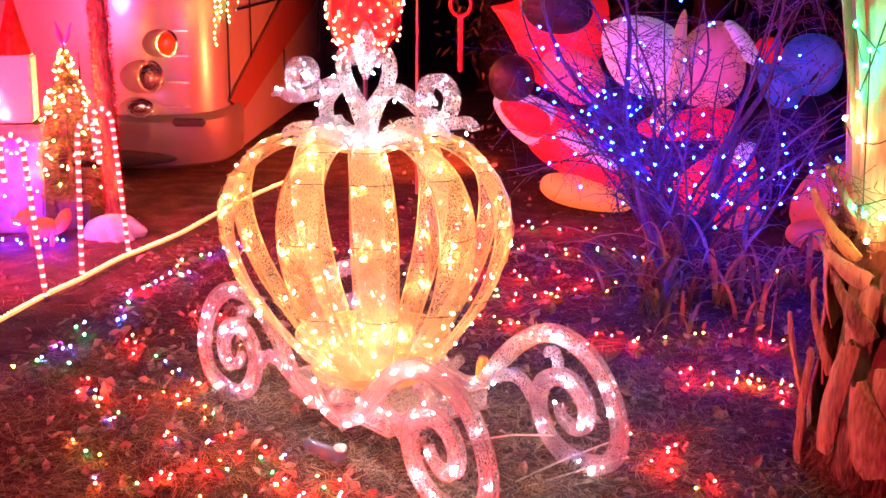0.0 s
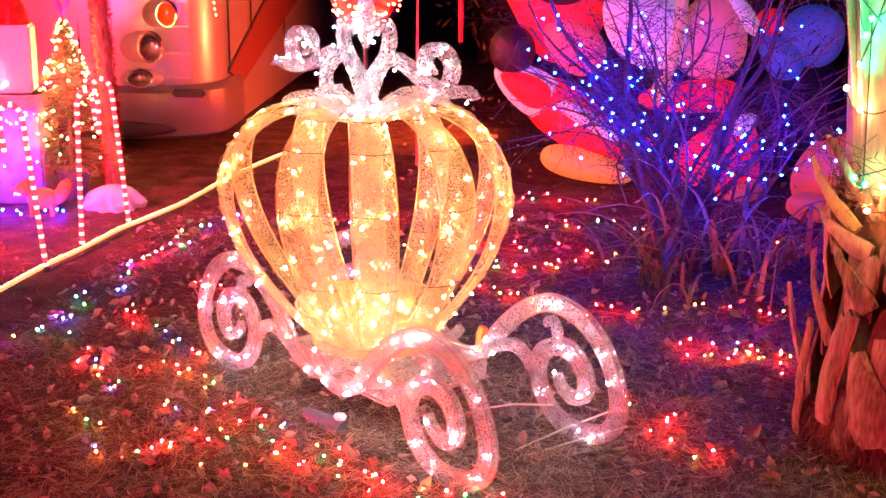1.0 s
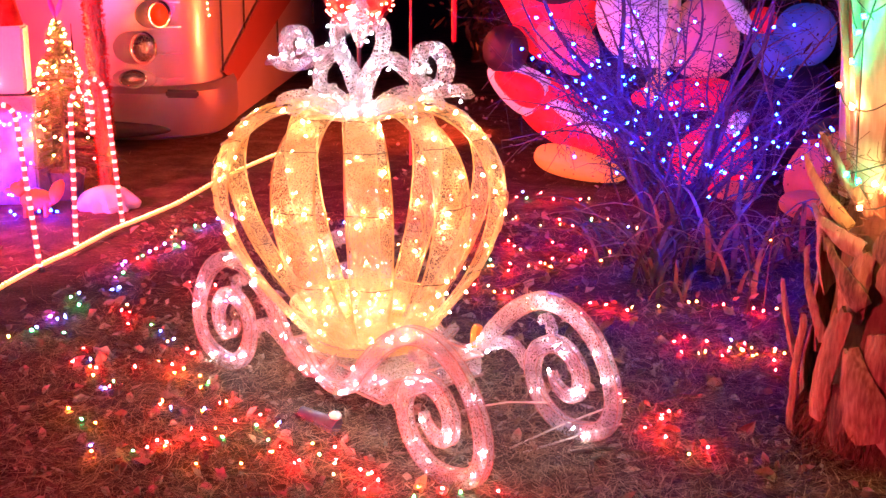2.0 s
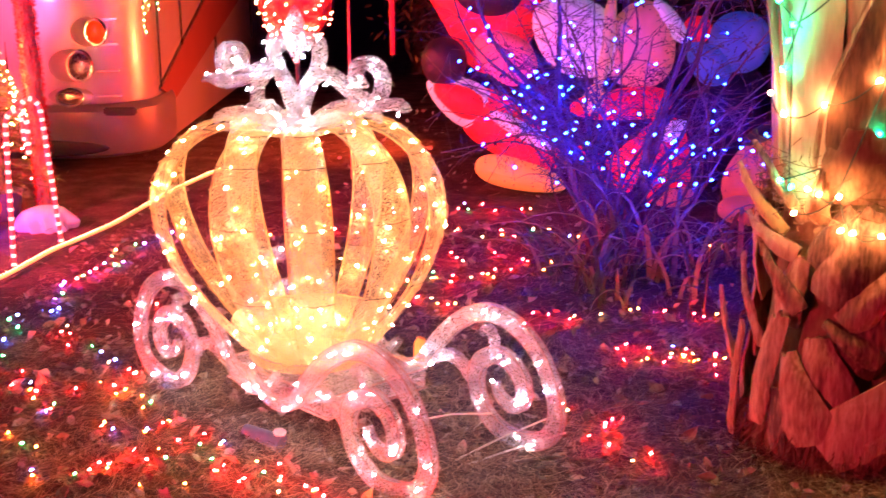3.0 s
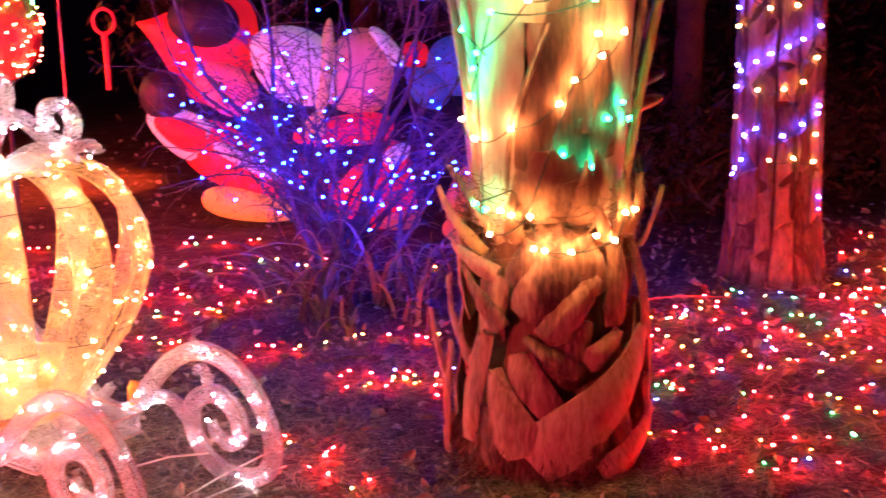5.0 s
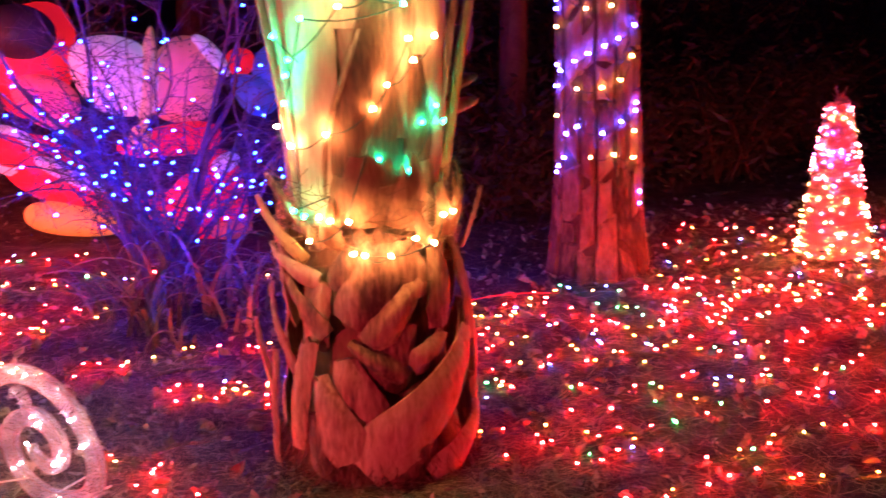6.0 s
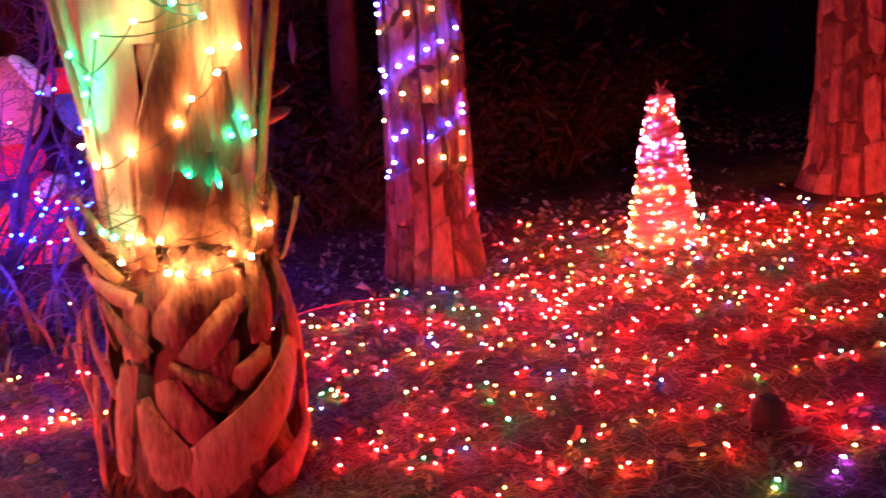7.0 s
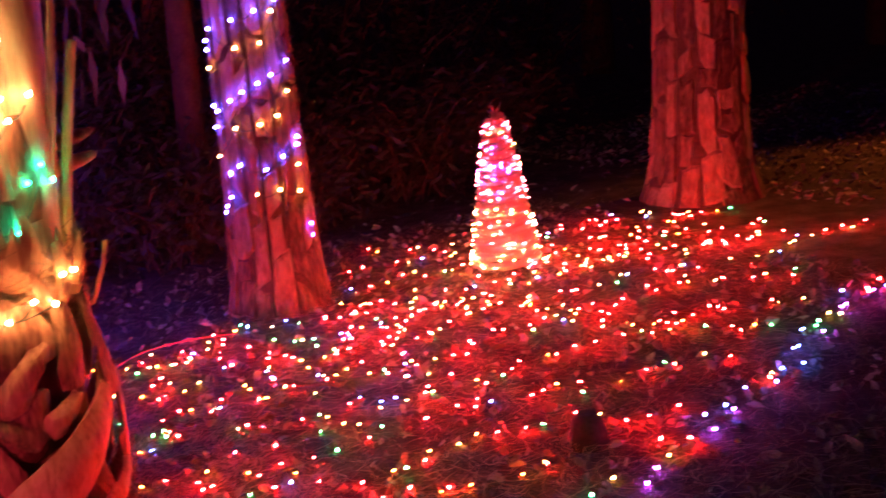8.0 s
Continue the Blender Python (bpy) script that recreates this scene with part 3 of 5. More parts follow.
def plate(bm, base, tip, wide, narrow, bow=0.02, thick=0.014, seed=0, keel=0.014, ragged=0.03):
    """A woody leaf base lying round the trunk from base to tip, each (turn in degrees, height, distance from the middle)."""
    rng = random.Random(seed)
    rows, cols = 9, 7
    (a0, z0, r0), (a1, z1, r1) = base, tip
    arc, rise = radians(a1 - a0) * (r0 + r1) / 2, z1 - z0
    run = math.hypot(arc, rise)
    across = (rise / run, -arc / run)
    grid = []
    tear = [rng.uniform(-1, 1) * ragged for _ in range(cols)]
    for layer in (0, 1):
        for i in range(rows):
            t = i / (rows - 1)
            r = r0 + (r1 - r0) * t + bow * math.sin(math.pi * t)
            w = (wide + (narrow - wide) * t ** 1.3) * min(1, 0.72 + 1.6 * t)
            for j in range(cols):
                q = j / (cols - 1) * 2 - 1
                along = t + tear[j] * max(0, t - 0.6) / 0.4
                s = arc * along + across[0] * q * w / 2 + rng.uniform(-1, 1) * 0.002
                z = z0 + rise * along + across[1] * q * w / 2
                a = radians(a0) + s / ((r0 + r1) / 2)
                d = r + keel * (1 - q * q) + 0.006 * noise.noise(Vector((s * 22, z * 22, seed))) + 0.003 * noise.noise(Vector((s * 90, z * 18, seed))) - layer * thick * (1 - 0.7 * q * q)
                grid.append(bm.verts.new((d * math.sin(a), -d * math.cos(a), z)))
    n = rows * cols
    for i in range(rows - 1):
        for j in range(cols - 1):
            a = i * cols + j
            bm.faces.new([grid[k] for k in (a, a + 1, a + cols + 1, a + cols)])
            bm.faces.new([grid[k] for k in (n + a, n + a + cols, n + a + cols + 1, n + a + 1)])
    loop = [j for j in range(cols)] + [i * cols + cols - 1 for i in range(1, rows)] + [(rows - 1) * cols + j for j in range(cols - 2, -1, -1)] + [i * cols for i in range(rows - 2, 0, -1)]
    for a, b in zip(loop, loop[1:] + loop[:1]):
        bm.faces.new((grid[b], grid[a], grid[n + a], grid[n + b]))


# broad boots lying on the trunk: base, tip, width at the base and at the tip
BOOTS = (((-24, 0.08, 0.285), (62, 0.40, 0.275), 0.20, 0.10), ((-28, 0.10, 0.285), (-49, 0.335, 0.27), 0.16, 0.05), ((-20, 0.19, 0.255), (-34, 0.39, 0.25), 0.17, 0.07),
         ((-29, 0.49, 0.245), (4, 0.735, 0.24), 0.15, 0.12), ((-17, 0.43, 0.25), (17, 0.60, 0.25), 0.11, 0.05), ((-38, 0.58, 0.23), (-16, 0.75, 0.23), 0.10, 0.045),
         ((37, 0.45, 0.245), (36, 0.70, 0.235), 0.11, 0.065), ((70, 0.38, 0.285), (66, 0.68, 0.235), 0.11, 0.05), ((10, 0.35, 0.245), (37, 0.43, 0.25), 0.09, 0.04),
         ((6, 0.33, 0.25), (-29, 0.435, 0.25), 0.08, 0.03), ((18, 0.02, 0.285), (70, 0.17, 0.29), 0.12, 0.03), ((-5, 0.02, 0.265), (26, 0.20, 0.265), 0.13, 0.05), ((-47, 0.02, 0.255), (-57, 0.22, 0.26), 0.12, 0.05),
         ((45, 0.22, 0.25), (72, 0.47, 0.255), 0.12, 0.05), ((-62, 0.40, 0.225), (-50, 0.60, 0.225), 0.11, 0.05), ((20, 0.55, 0.235), (8, 0.72, 0.235), 0.10, 0.05), ((-12, 0.30, 0.235), (10, 0.48, 0.235), 0.16, 0.07))
# narrow ones that stand away from it
SPLAYED = (((-98, -0.02, 0.30), (-84, 0.37, 0.30), 0.075, 0.035), ((-70, 0.11, 0.285), (-56, 0.435, 0.27), 0.085, 0.065), ((-74, 0.32, 0.26), (-100, 0.555, 0.29), 0.06, 0.012),
           ((-46, 0.45, 0.245), (-82, 0.63, 0.265), 0.08, 0.01), ((-52, 0.60, 0.23), (-104, 0.68, 0.28), 0.07, 0.01), ((-68, 0.65, 0.225), (-104, 0.825, 0.315), 0.07, 0.022),
           ((-52, 0.69, 0.215), (-76, 0.90, 0.305), 0.045, 0.018), ((76, 0.64, 0.265), (76, 0.82, 0.325), 0.035, 0.012), ((-112, 0.20, 0.30), (-118, 0.42, 0.36), 0.07, 0.012), ((84, 0.10, 0.29), (88, 0.44, 0.30), 0.09, 0.02))


def build_palm():
    rng = random.Random(31)
    core = bmesh.new()
    lathe(core, [(0.27, -0.05), (0.255, 0.05), (0.225, 0.2), (0.205, 0.4), (0.195, 0.6), (0.175, 0.8), (0.17, 1.2), (0.18, 1.8), (0.19, 2.4)], 24, 0.06)
    part("trunk", core, M_FIBRE, palm)
    for k, (base, tip, wide, narrow) in enumerate(BOOTS):
        bm = bmesh.new()
        plate(bm, base, tip, wide, narrow, 0.012, 0.016, k + 1, 0.016)
        part("boot", bm, M_BOOT, palm)
    for k, (base, tip, wide, narrow) in enumerate(SPLAYED):
        bm = bmesh.new()
        plate(bm, base, tip, wide, narrow, 0.008, 0.014, k + 40, 0.010, 0.06)
        part("boot", bm, M_OLDLEAF if k in (5, 7) else M_BOOT, palm, "yellowed dry leaf base" if k in (5, 7) else "")
    # the far side of the trunk
    for row in range(6):
        for j in range(4):
            a = 108 + 38 * (j + 0.5 * (row % 2)) + rng.uniform(-5, 5)
            bm = bmesh.new()
            lean = rng.choice((-28, 28)) + rng.uniform(-8, 8)
            plate(bm, (a, -0.02 + row * 0.11, 0.275 - 0.008 * row), (a + lean, 0.24 + row * 0.115, 0.285 - 0.008 * row), rng.uniform(0.15, 0.2), rng.uniform(0.04, 0.08), 0.012, 0.016, 100 + row * 4 + j, 0.016)
            part("boot", bm, M_BOOT, palm)
    # smooth living leaf bases above, pale ones and brown sheaths between
    for k, (base, tip, wide, narrow, mat) in enumerate((((-60, 0.72, 0.20), (-50, 1.75, 0.25), 0.20, 0.18, M_PETIOLE), ((34, 0.73, 0.205), (46, 1.75, 0.26), 0.18, 0.17, M_PETIOLE), ((-14, 0.84, 0.214), (-4, 1.42, 0.244), 0.25, 0.03, M_SHEATH), ((30, 0.93, 0.222), (23, 1.22, 0.238), 0.12, 0.05, M_SHEATH), ((-6, 1.18, 0.21), (-12, 2.2, 0.25), 0.25, 0.18, M_PETIOLE),
                                                        ((14, 1.00, 0.216), (24, 1.80, 0.238), 0.11, 0.12, M_PETIOLE), ((-28, 0.80, 0.205), (-16, 1.10, 0.21), 0.13, 0.03, M_PETIOLE), ((100, 0.72, 0.2), (92, 1.8, 0.25), 0.22, 0.17, M_PETIOLE), ((150, 0.75, 0.2), (160, 1.8, 0.24), 0.22, 0.16, M_PETIOLE),
                                                        ((205, 0.73, 0.2), (195, 1.8, 0.24), 0.22, 0.16, M_PETIOLE), ((255, 0.72, 0.2), (262, 1.8, 0.25), 0.22, 0.16, M_PETIOLE), ((-30, 1.30, 0.22), (-22, 2.3, 0.26), 0.22, 0.16, M_PETIOLE),
                                                        ((60, 1.4, 0.23), (50, 2.3, 0.28), 0.22, 0.16, M_PETIOLE))):
        bm = bmesh.new()
        plate(bm, base, tip, wide, narrow, 0.004, 0.02, k + 70, 0.020, 0.0)
        part("leaf_base" if mat is M_PETIOLE else "sheath", bm, mat, palm, "" if mat is M_PETIOLE else "brown papery leaf sheath")
    # raised margin of a leaf base crossing the front
    bm = bmesh.new()
    tube(bm, curve_through([(r * math.sin(radians(a)), -r * math.cos(radians(a)), z) for a, z, r in ((-47, 0.83, 0.215), (-40, 1.015, 0.228), (-25, 1.18, 0.238), (-9, 1.34, 0.243), (8, 1.50, 0.245), (22, 1.66, 0.25))], 5), 0.009, 7)
    part("leaf_margin", bm, M_BOOT, palm)
    # a cut stalk and two rounded stubs behind it
    bm = bmesh.new()
    tube(bm, [(r * math.sin(radians(82)), -r * math.cos(radians(82)), z) for r, z in ((0.20, 0.72), (0.235, 0.9), (0.272, 1.127), (0.322, 1.385), (0.324, 1.39))], lambda t: 0.023 - 0.004 * t, 8, 0.6)
    part("cut_stalk", bm, M_OLDLEAF, palm, "yellowed cut leaf stalk")
    for z in (1.03, 1.10):
        bm = bmesh.new()
        blob(bm, (0.27, 0.06, z), (0.11, 0.035, 0.022), 0.06, 3, 3, Euler((0, radians(-12), radians(8))).to_matrix())
        part("stalk_stub", bm, M_PETIOLE, palm)
    for th, z0 in ((-88, 0.72), (62, 0.74), (-70, 0.7)):
        a = radians(th)
        bm = bmesh.new()
        tube(bm, [(r * math.sin(a), -r * math.cos(a), z0 + h) for r, h in ((0.19, 0), (0.222, 0.3), (0.285, 0.7), (0.36, 1.3))], lambda t: 0.024 - 0.010 * t, 8, 0.5)
        part("leaf_stalk", bm, M_PETIOLE, palm)
    # torn sheath pieces round the waist
    for k, (base, tip, wide, narrow) in enumerate((((-13, 0.76, 0.215), (-17, 0.95, 0.245), 0.21, 0.15), ((14, 0.75, 0.215), (12, 0.92, 0.245), 0.14, 0.08), ((40, 0.69, 0.232), (39, 0.86, 0.245), 0.06, 0.03),
                                                   ((24, 0.69, 0.235), (17, 0.80, 0.255), 0.06, 0.02), ((54, 0.70, 0.235), (57, 0.88, 0.26), 0.07, 0.02), ((-40, 0.70, 0.225), (-36, 0.82, 0.25), 0.08, 0.03))):
        bm = bmesh.new()
        plate(bm, base, tip, wide, narrow, 0.02, 0.008, k + 90, 0.02, 0.28)
        part("torn_sheath", bm, M_SHEATH, palm, "ragged brown fibre")
    bm = bmesh.new()
    for q in range(420):
        th, z0 = rng.uniform(0, math.tau), rng.gauss(0.75, 0.07)
        d, sd = Vector((math.sin(th), -math.cos(th), 0)), Vector((math.cos(th), math.sin(th), 0))
        p = d * 0.222 + Vector((0, 0, z0))
        e = p + d * rng.uniform(0.0, 0.05) + sd * rng.uniform(-0.14, 0.14) + Vector((0, 0, rng.uniform(-0.05, 0.09)))
        tube(bm, [p, p.lerp(e, 0.5) + d * 0.02, e], 0.0013, 3)
    for q in range(500):
        th, z0 = rng.uniform(0, math.tau), rng.uniform(0.0, 0.16)
        d, sd = Vector((math.sin(th), -math.cos(th), 0)), Vector((math.cos(th), math.sin(th), 0))
        p = d * 0.262 + Vector((0, 0, z0))
        e = p + d * rng.uniform(0.0, 0.06) + sd * rng.uniform(-0.06, 0.06) + Vector((0, 0, -z0 * rng.uniform(0.4, 1)))
        tube(bm, [p, p.lerp(e, 0.5) + d * 0.012, e], 0.0014, 3)
    tagged(part("loose_fibre", bm, M_FIBRE, palm), kind="stuff")


build_palm()


def wound_lights(name, axis, spots, radius, label, keys, r, lean=(0, 0)):
    """Lamps fixed round a trunk at (offset across the view, height), with their wire."""
    ob = thing(name, pose(*axis, 0), label, "string lights")
    view = math.atan2(axis[0] - 0.25, axis[1] + 0.07)
    rng = random.Random(len(spots))
    path = []
    for key, s, z in spots:
        rad = radius(z)
        a = math.asin(max(-0.99, min(0.99, s / rad))) + (-view)
        p = Vector((math.sin(a) * rad + lean[0] * z, -math.cos(a) * rad + lean[1] * z, z))
        bulb(keys[key], p, ob, r, 1.7, rng)
        path.append(p)
    for run in (path[i:i + 6] for i in range(0, len(path) - 1, 5)):
        if len(run) > 1:
            run = sorted(run, key=lambda p: (round(p.z / 0.25), p.x))
            bm = bmesh.new()
            pts = []
            for a, b in zip(run, run[1:]):
                if (a - b).length < 0.3:
                    for q in range(5):
                        c = a.lerp(b, q / 5)
                        flat = Vector((c.x - lean[0] * c.z, c.y - lean[1] * c.z, 0))
                        c += flat.normalized() * max(0, radius(c.z) - flat.length) + Vector((0, 0, -0.02 * math.sin(q / 5 * math.pi)))
                        pts.append(c)
            if len(pts) > 2:
                tube(bm, pts, 0.0025, 4)
                part("wire", bm, M_WIRE, ob)
    return ob


PALM_LIGHTS = [("o", -0.24, 1.03), ("o", -0.20, 0.98), ("o", -0.10, 1.02), ("o", 0.03, 1.09), ("o", 0.13, 1.27), ("o", 0.14, 1.21), ("o", 0.20, 1.27), ("o", 0.07, 1.15),
               ("o", -0.13, 0.80), ("o", -0.10, 0.79), ("o", -0.05, 0.79), ("o", -0.16, 0.73), ("o", -0.01, 0.695), ("o", 0.06, 0.69), ("o", 0.13, 0.73), ("o", 0.18, 0.71),
               ("o", 0.21, 0.78), ("o", 0.24, 0.78), ("o", -0.04, 0.70), ("g", -0.23, 1.28), ("g", -0.20, 1.18), ("g", 0.04, 0.95), ("g", 0.20, 1.08), ("g", 0.22, 1.03), ("g", 0.12, 0.91),
               ("g", -0.20, 0.81), ("g", 0.16, 1.04), ("g", -0.17, 0.80), ("g", -0.19, 1.22), ("o", -0.05, 1.36), ("g", 0.05, 1.40), ("o", 0.15, 1.42), ("g", -0.15, 1.33), ("g", -0.02, 1.43), ("g", 0.12, 1.36), ("g", -0.21, 1.10)]
wound_lights("palm_light_string", PALM, PALM_LIGHTS, lambda z: 0.285 if z < 0.86 else 0.235 + 0.14 * (z - 0.86), "amber and green lamps wound round the palm", {"o": "palm_warm", "g": "palm_green"}, 0.0075)

# ---- pine trunks ----


def pine(name, axis, profile, label, lean, seed, rows, cols, plates_to):
    """A straight trunk of dark crevices with bark plates proud of it."""
    rng = random.Random(seed)
    ob = thing(name, pose(*axis, 0), label, "tree")
    bm = bmesh.new()
    lathe(bm, profile, 28, 0.05)
    for v in bm.verts:
        v.co.x += lean[0] * v.co.z
        v.co.y += lean[1] * v.co.z
    part("trunk", bm, M_BARKGAP, ob)

    def rad(z):
        for (r1, z1), (r2, z2) in zip(profile, profile[1:]):
            if z1 <= z <= z2:
                return r1 + (r2 - r1) * (z - z1) / (z2 - z1)
        return profile[-1][0]

    count = 0
    for j in range(cols):
        z = rng.uniform(-0.12, 0.02)
        wide = rng.uniform(0.75, 1.25)
        while z < plates_to and count < 290:
            h = rng.uniform(0.10, 0.42)
            a0 = math.tau * (j + rng.uniform(-0.16, 0.10)) / cols
            a1 = a0 + math.tau / cols * rng.uniform(0.80, 1.08) * min(wide, 1.1)
            verts, lift, slant = [], rng.uniform(0.006, 0.018), rng.uniform(-0.09, 0.09)
            rag = [rng.uniform(-0.14, 0.14) for _ in range(9)]
            for layer in (-0.01, lift):
                inset = 0.10 if layer > 0 else 0
                for iz, fz in enumerate((0 + inset, 0.5, 1 - inset)):
                    for ia, fa in enumerate((0 + inset, 0.5, 1 - inset)):
                        q = rag[iz * 3 + ia]
                        a, w = a0 + (a1 - a0) * (fa + q * 0.8), z + h * (fz + q * 0.7) + slant * (fa - 0.5)
                        rr = rad(max(-0.05, w)) + layer * (1 + q * 2)
                        verts.append((rr * math.sin(a) + lean[0] * w, -rr * math.cos(a) + lean[1] * w, w))
            f = [(9 + i * 3 + k, 9 + i * 3 + k + 1, 9 + i * 3 + k + 4, 9 + i * 3 + k + 3) for i in range(2) for k in range(2)]
            ring = [0, 1, 2, 5, 8, 7, 6, 3]
            f += [(ring[i], ring[(i + 1) % 8], 9 + ring[(i + 1) % 8], 9 + ring[i]) for i in range(8)]
            plate = new("bark_plate", mesh_of("bark_plate", verts, f, M_BARK))
            plate.parent = ob
            count += 1
            z += h * rng.uniform(0.93, 1.0)
    return ob


PINE = (2.70, 5.24)
PINE_LEAN = (0.004, 0.0)
pine("pine_tree", PINE, [(0.25, -0.05), (0.225, 0.05), (0.20, 0.25), (0.185, 0.6), (0.175, 1.2), (0.17, 2.5), (0.16, 4.0)], "straight pine trunk with plated bark wound with lights", PINE_LEAN, 3, 14, 15, 1.75)
pine("pine_tree", (5.47, 5.50), [(0.38, -0.05), (0.33, 0.06), (0.29, 0.2), (0.265, 0.5), (0.25, 1.0), (0.245, 2.5), (0.24, 4.0)], "broad pine trunk with plated bark lit red", (0.03, 0), 9, 12, 17, 1.8)
PINE_LIGHTS = [("b", 0.16, 1.13), ("b", 0.09, 1.08), ("b", 0.03, 1.05), ("b", -0.04, 1.02), ("b", -0.10, 0.985), ("b", -0.165, 0.94), ("b", -0.18, 0.965), ("b", -0.18, 0.87), ("b", 0.17, 0.79),
               ("b", 0.165, 0.76), ("b", 0.10, 0.72), ("b", 0.02, 0.67), ("b", -0.09, 0.70), ("b", -0.14, 0.665), ("b", -0.15, 0.555), ("b", -0.175, 0.51), ("b", -0.185, 0.48), ("b", 0.185, 0.39),
               ("b", 0.185, 0.335), ("b", -0.18, 1.25), ("b", -0.18, 1.21), ("b", -0.16, 1.30), ("w", -0.05, 1.21), ("w", -0.18, 1.13), ("w", 0.15, 1.0), ("w", 0.10, 0.90), ("w", 0.02, 0.87), ("w", -0.09, 0.865),
               ("w", -0.18, 0.74), ("w", 0.16, 0.67), ("w", 0.155, 0.55), ("w", 0.07, 0.575), ("w", -0.03, 0.565), ("w", 0.06, 1.22), ("w", 0.12, 1.35), ("b", 0.14, 1.40), ("b", 0.05, 1.36), ("b", -0.05, 1.33)]
wound_lights("trunk_light_string", PINE, PINE_LIGHTS, lambda z: 0.205, "blue and warm white lamps wound round the pine", {"b": "pine_blue", "w": "pine_warm"}, 0.0085, PINE_LEAN)

# ---- tinsel cone tree ----


def cone_tree():
    rng = random.Random(17)
    ob = thing("cone_tree", pose(3.79, 4.98, 0), "spiral cone tree of pink tinsel with red and amber lamps", "light sculpture")
    bm = bmesh.new()
    pts = []
    for i in range(420):
        t = i / 419
        a = t * math.tau * 18
        r = 0.125 * (1 - t) ** 0.85 + 0.03
        pts.append((r * math.cos(a), r * math.sin(a), 0.02 + 0.72 * t))
    tube(bm, pts, lambda t: 0.021 + 0.004 * math.sin(t * 900), 6)
    coil = part("tinsel_coil", bm, M_REDCONE, ob)
    bm = bmesh.new()
    for q in range(2600):
        t = rng.random()
        a = rng.uniform(0, math.tau)
        r = 0.125 * (1 - t) ** 0.85 + 0.032
        p = Vector((r * math.cos(a), r * math.sin(a), 0.02 + 0.72 * t))
        d = Vector((math.cos(a), math.sin(a), 0)) * rng.uniform(0.010, 0.026) + Vector((rng.uniform(-1, 1), rng.uniform(-1, 1), rng.uniform(-1, 1))) * 0.014
        s = d.orthogonal().normalized() * 0.0016
        bm.faces.new([bm.verts.new(x) for x in (p - s, p + s, p + d)])
    part("tinsel_fringe", bm, M_REDCONE, ob)
    star = bmesh.new()
    for k in range(9):
        a = math.tau * k / 9
        tube(star, [(0, 0, 0.74), (0.035 * math.cos(a), 0.035 * math.sin(a), 0.75 + 0.03 * (k % 3))], lambda t: 0.006 * (1 - t) + 0.001, 4)
    part("top_tuft", star, M_REDCONE, ob)
    for q in range(230):
        t = rng.random() ** 1.15
        a = rng.uniform(0, math.tau)
        r = 0.125 * (1 - t) ** 0.85 + 0.055
        key = rng.choices(("cone_pink", "cone_yellow", "purple"), (0.5 if t > 0.3 else 0.25, 0.6 if t < 0.45 else 0.15, 0.12 if t > 0.6 else 0.02))[0]
        bulb(key, (r * math.cos(a), r * math.sin(a), 0.02 + 0.70 * t), ob, 0.004, 1.5, rng)


M_REDCONE = tinsel("pink_tinsel", (0.95, 0.74, 0.76), (0.80, 0.48, 0.52), 0.4, 0.30)
cone_tree()

# ---- fairy lights on the ground ----


def wander(a, b, n, amp, seed):
    """A loose line along the ground from a to b."""
    rng = random.Random(seed)
    ph = [rng.uniform(0, 9) for _ in range(3)]
    a, b = Vector((*a, 0)), Vector((*b, 0))
    side = Vector((-(b - a).y, (b - a).x, 0)).normalized()
    out = []
    for i in range(n + 1):
        t = i / n
        p = a.lerp(b, t) + side * amp * (math.sin(ph[0] + t * 9) * 0.6 + math.sin(ph[1] + t * 23) * 0.4) + (b - a).normalized() * amp * 0.5 * math.sin(ph[2] + t * 31)
        out.append((p.x, p.y, gh(p.x, p.y) + 0.008))
    return out


MIX, MIX_W = ("red", "orange", "yellow", "green", "blue", "warm"), (0.50, 0.19, 0.10, 0.09, 0.05, 0.07)
GLABEL = "multicoloured fairy lights lying on pine straw"
# the bright field round the cone tree
for n, (a, b, gap) in enumerate((((1.55, 3.75), (4.3, 3.55), 0.075), ((1.5, 4.05), (4.6, 3.95), 0.07), ((1.65, 4.35), (4.9, 4.25), 0.07), ((1.9, 4.62), (5.1, 4.55), 0.065), ((2.25, 4.85), (5.2, 4.8), 0.065),
                                 ((3.0, 5.15), (5.3, 5.0), 0.065), ((3.15, 5.45), (5.0, 5.25), 0.08), ((1.5, 3.45), (3.7, 3.2), 0.08), ((1.55, 3.2), (3.1, 2.95), 0.09), ((1.7, 2.95), (2.6, 2.75), 0.11),
                                 ((3.2, 4.7), (3.9, 3.2), 0.06), ((3.0, 5.0), (2.6, 3.6), 0.07), ((3.7, 4.8), (5.5, 4.2), 0.07), ((3.4, 5.75), (5.1, 5.15), 0.10), ((1.5, 4.9), (2.3, 4.7), 0.08), ((1.45, 3.9), (2.6, 4.2), 0.12), ((1.5, 3.3), (2.4, 3.6), 0.14), ((1.6, 4.5), (2.9, 4.4), 0.08))):
    fairy_string(wander(a, b, 60, 0.10, n), MIX, GLABEL, gap, 0.0041, 0.035, n, weights=MIX_W)
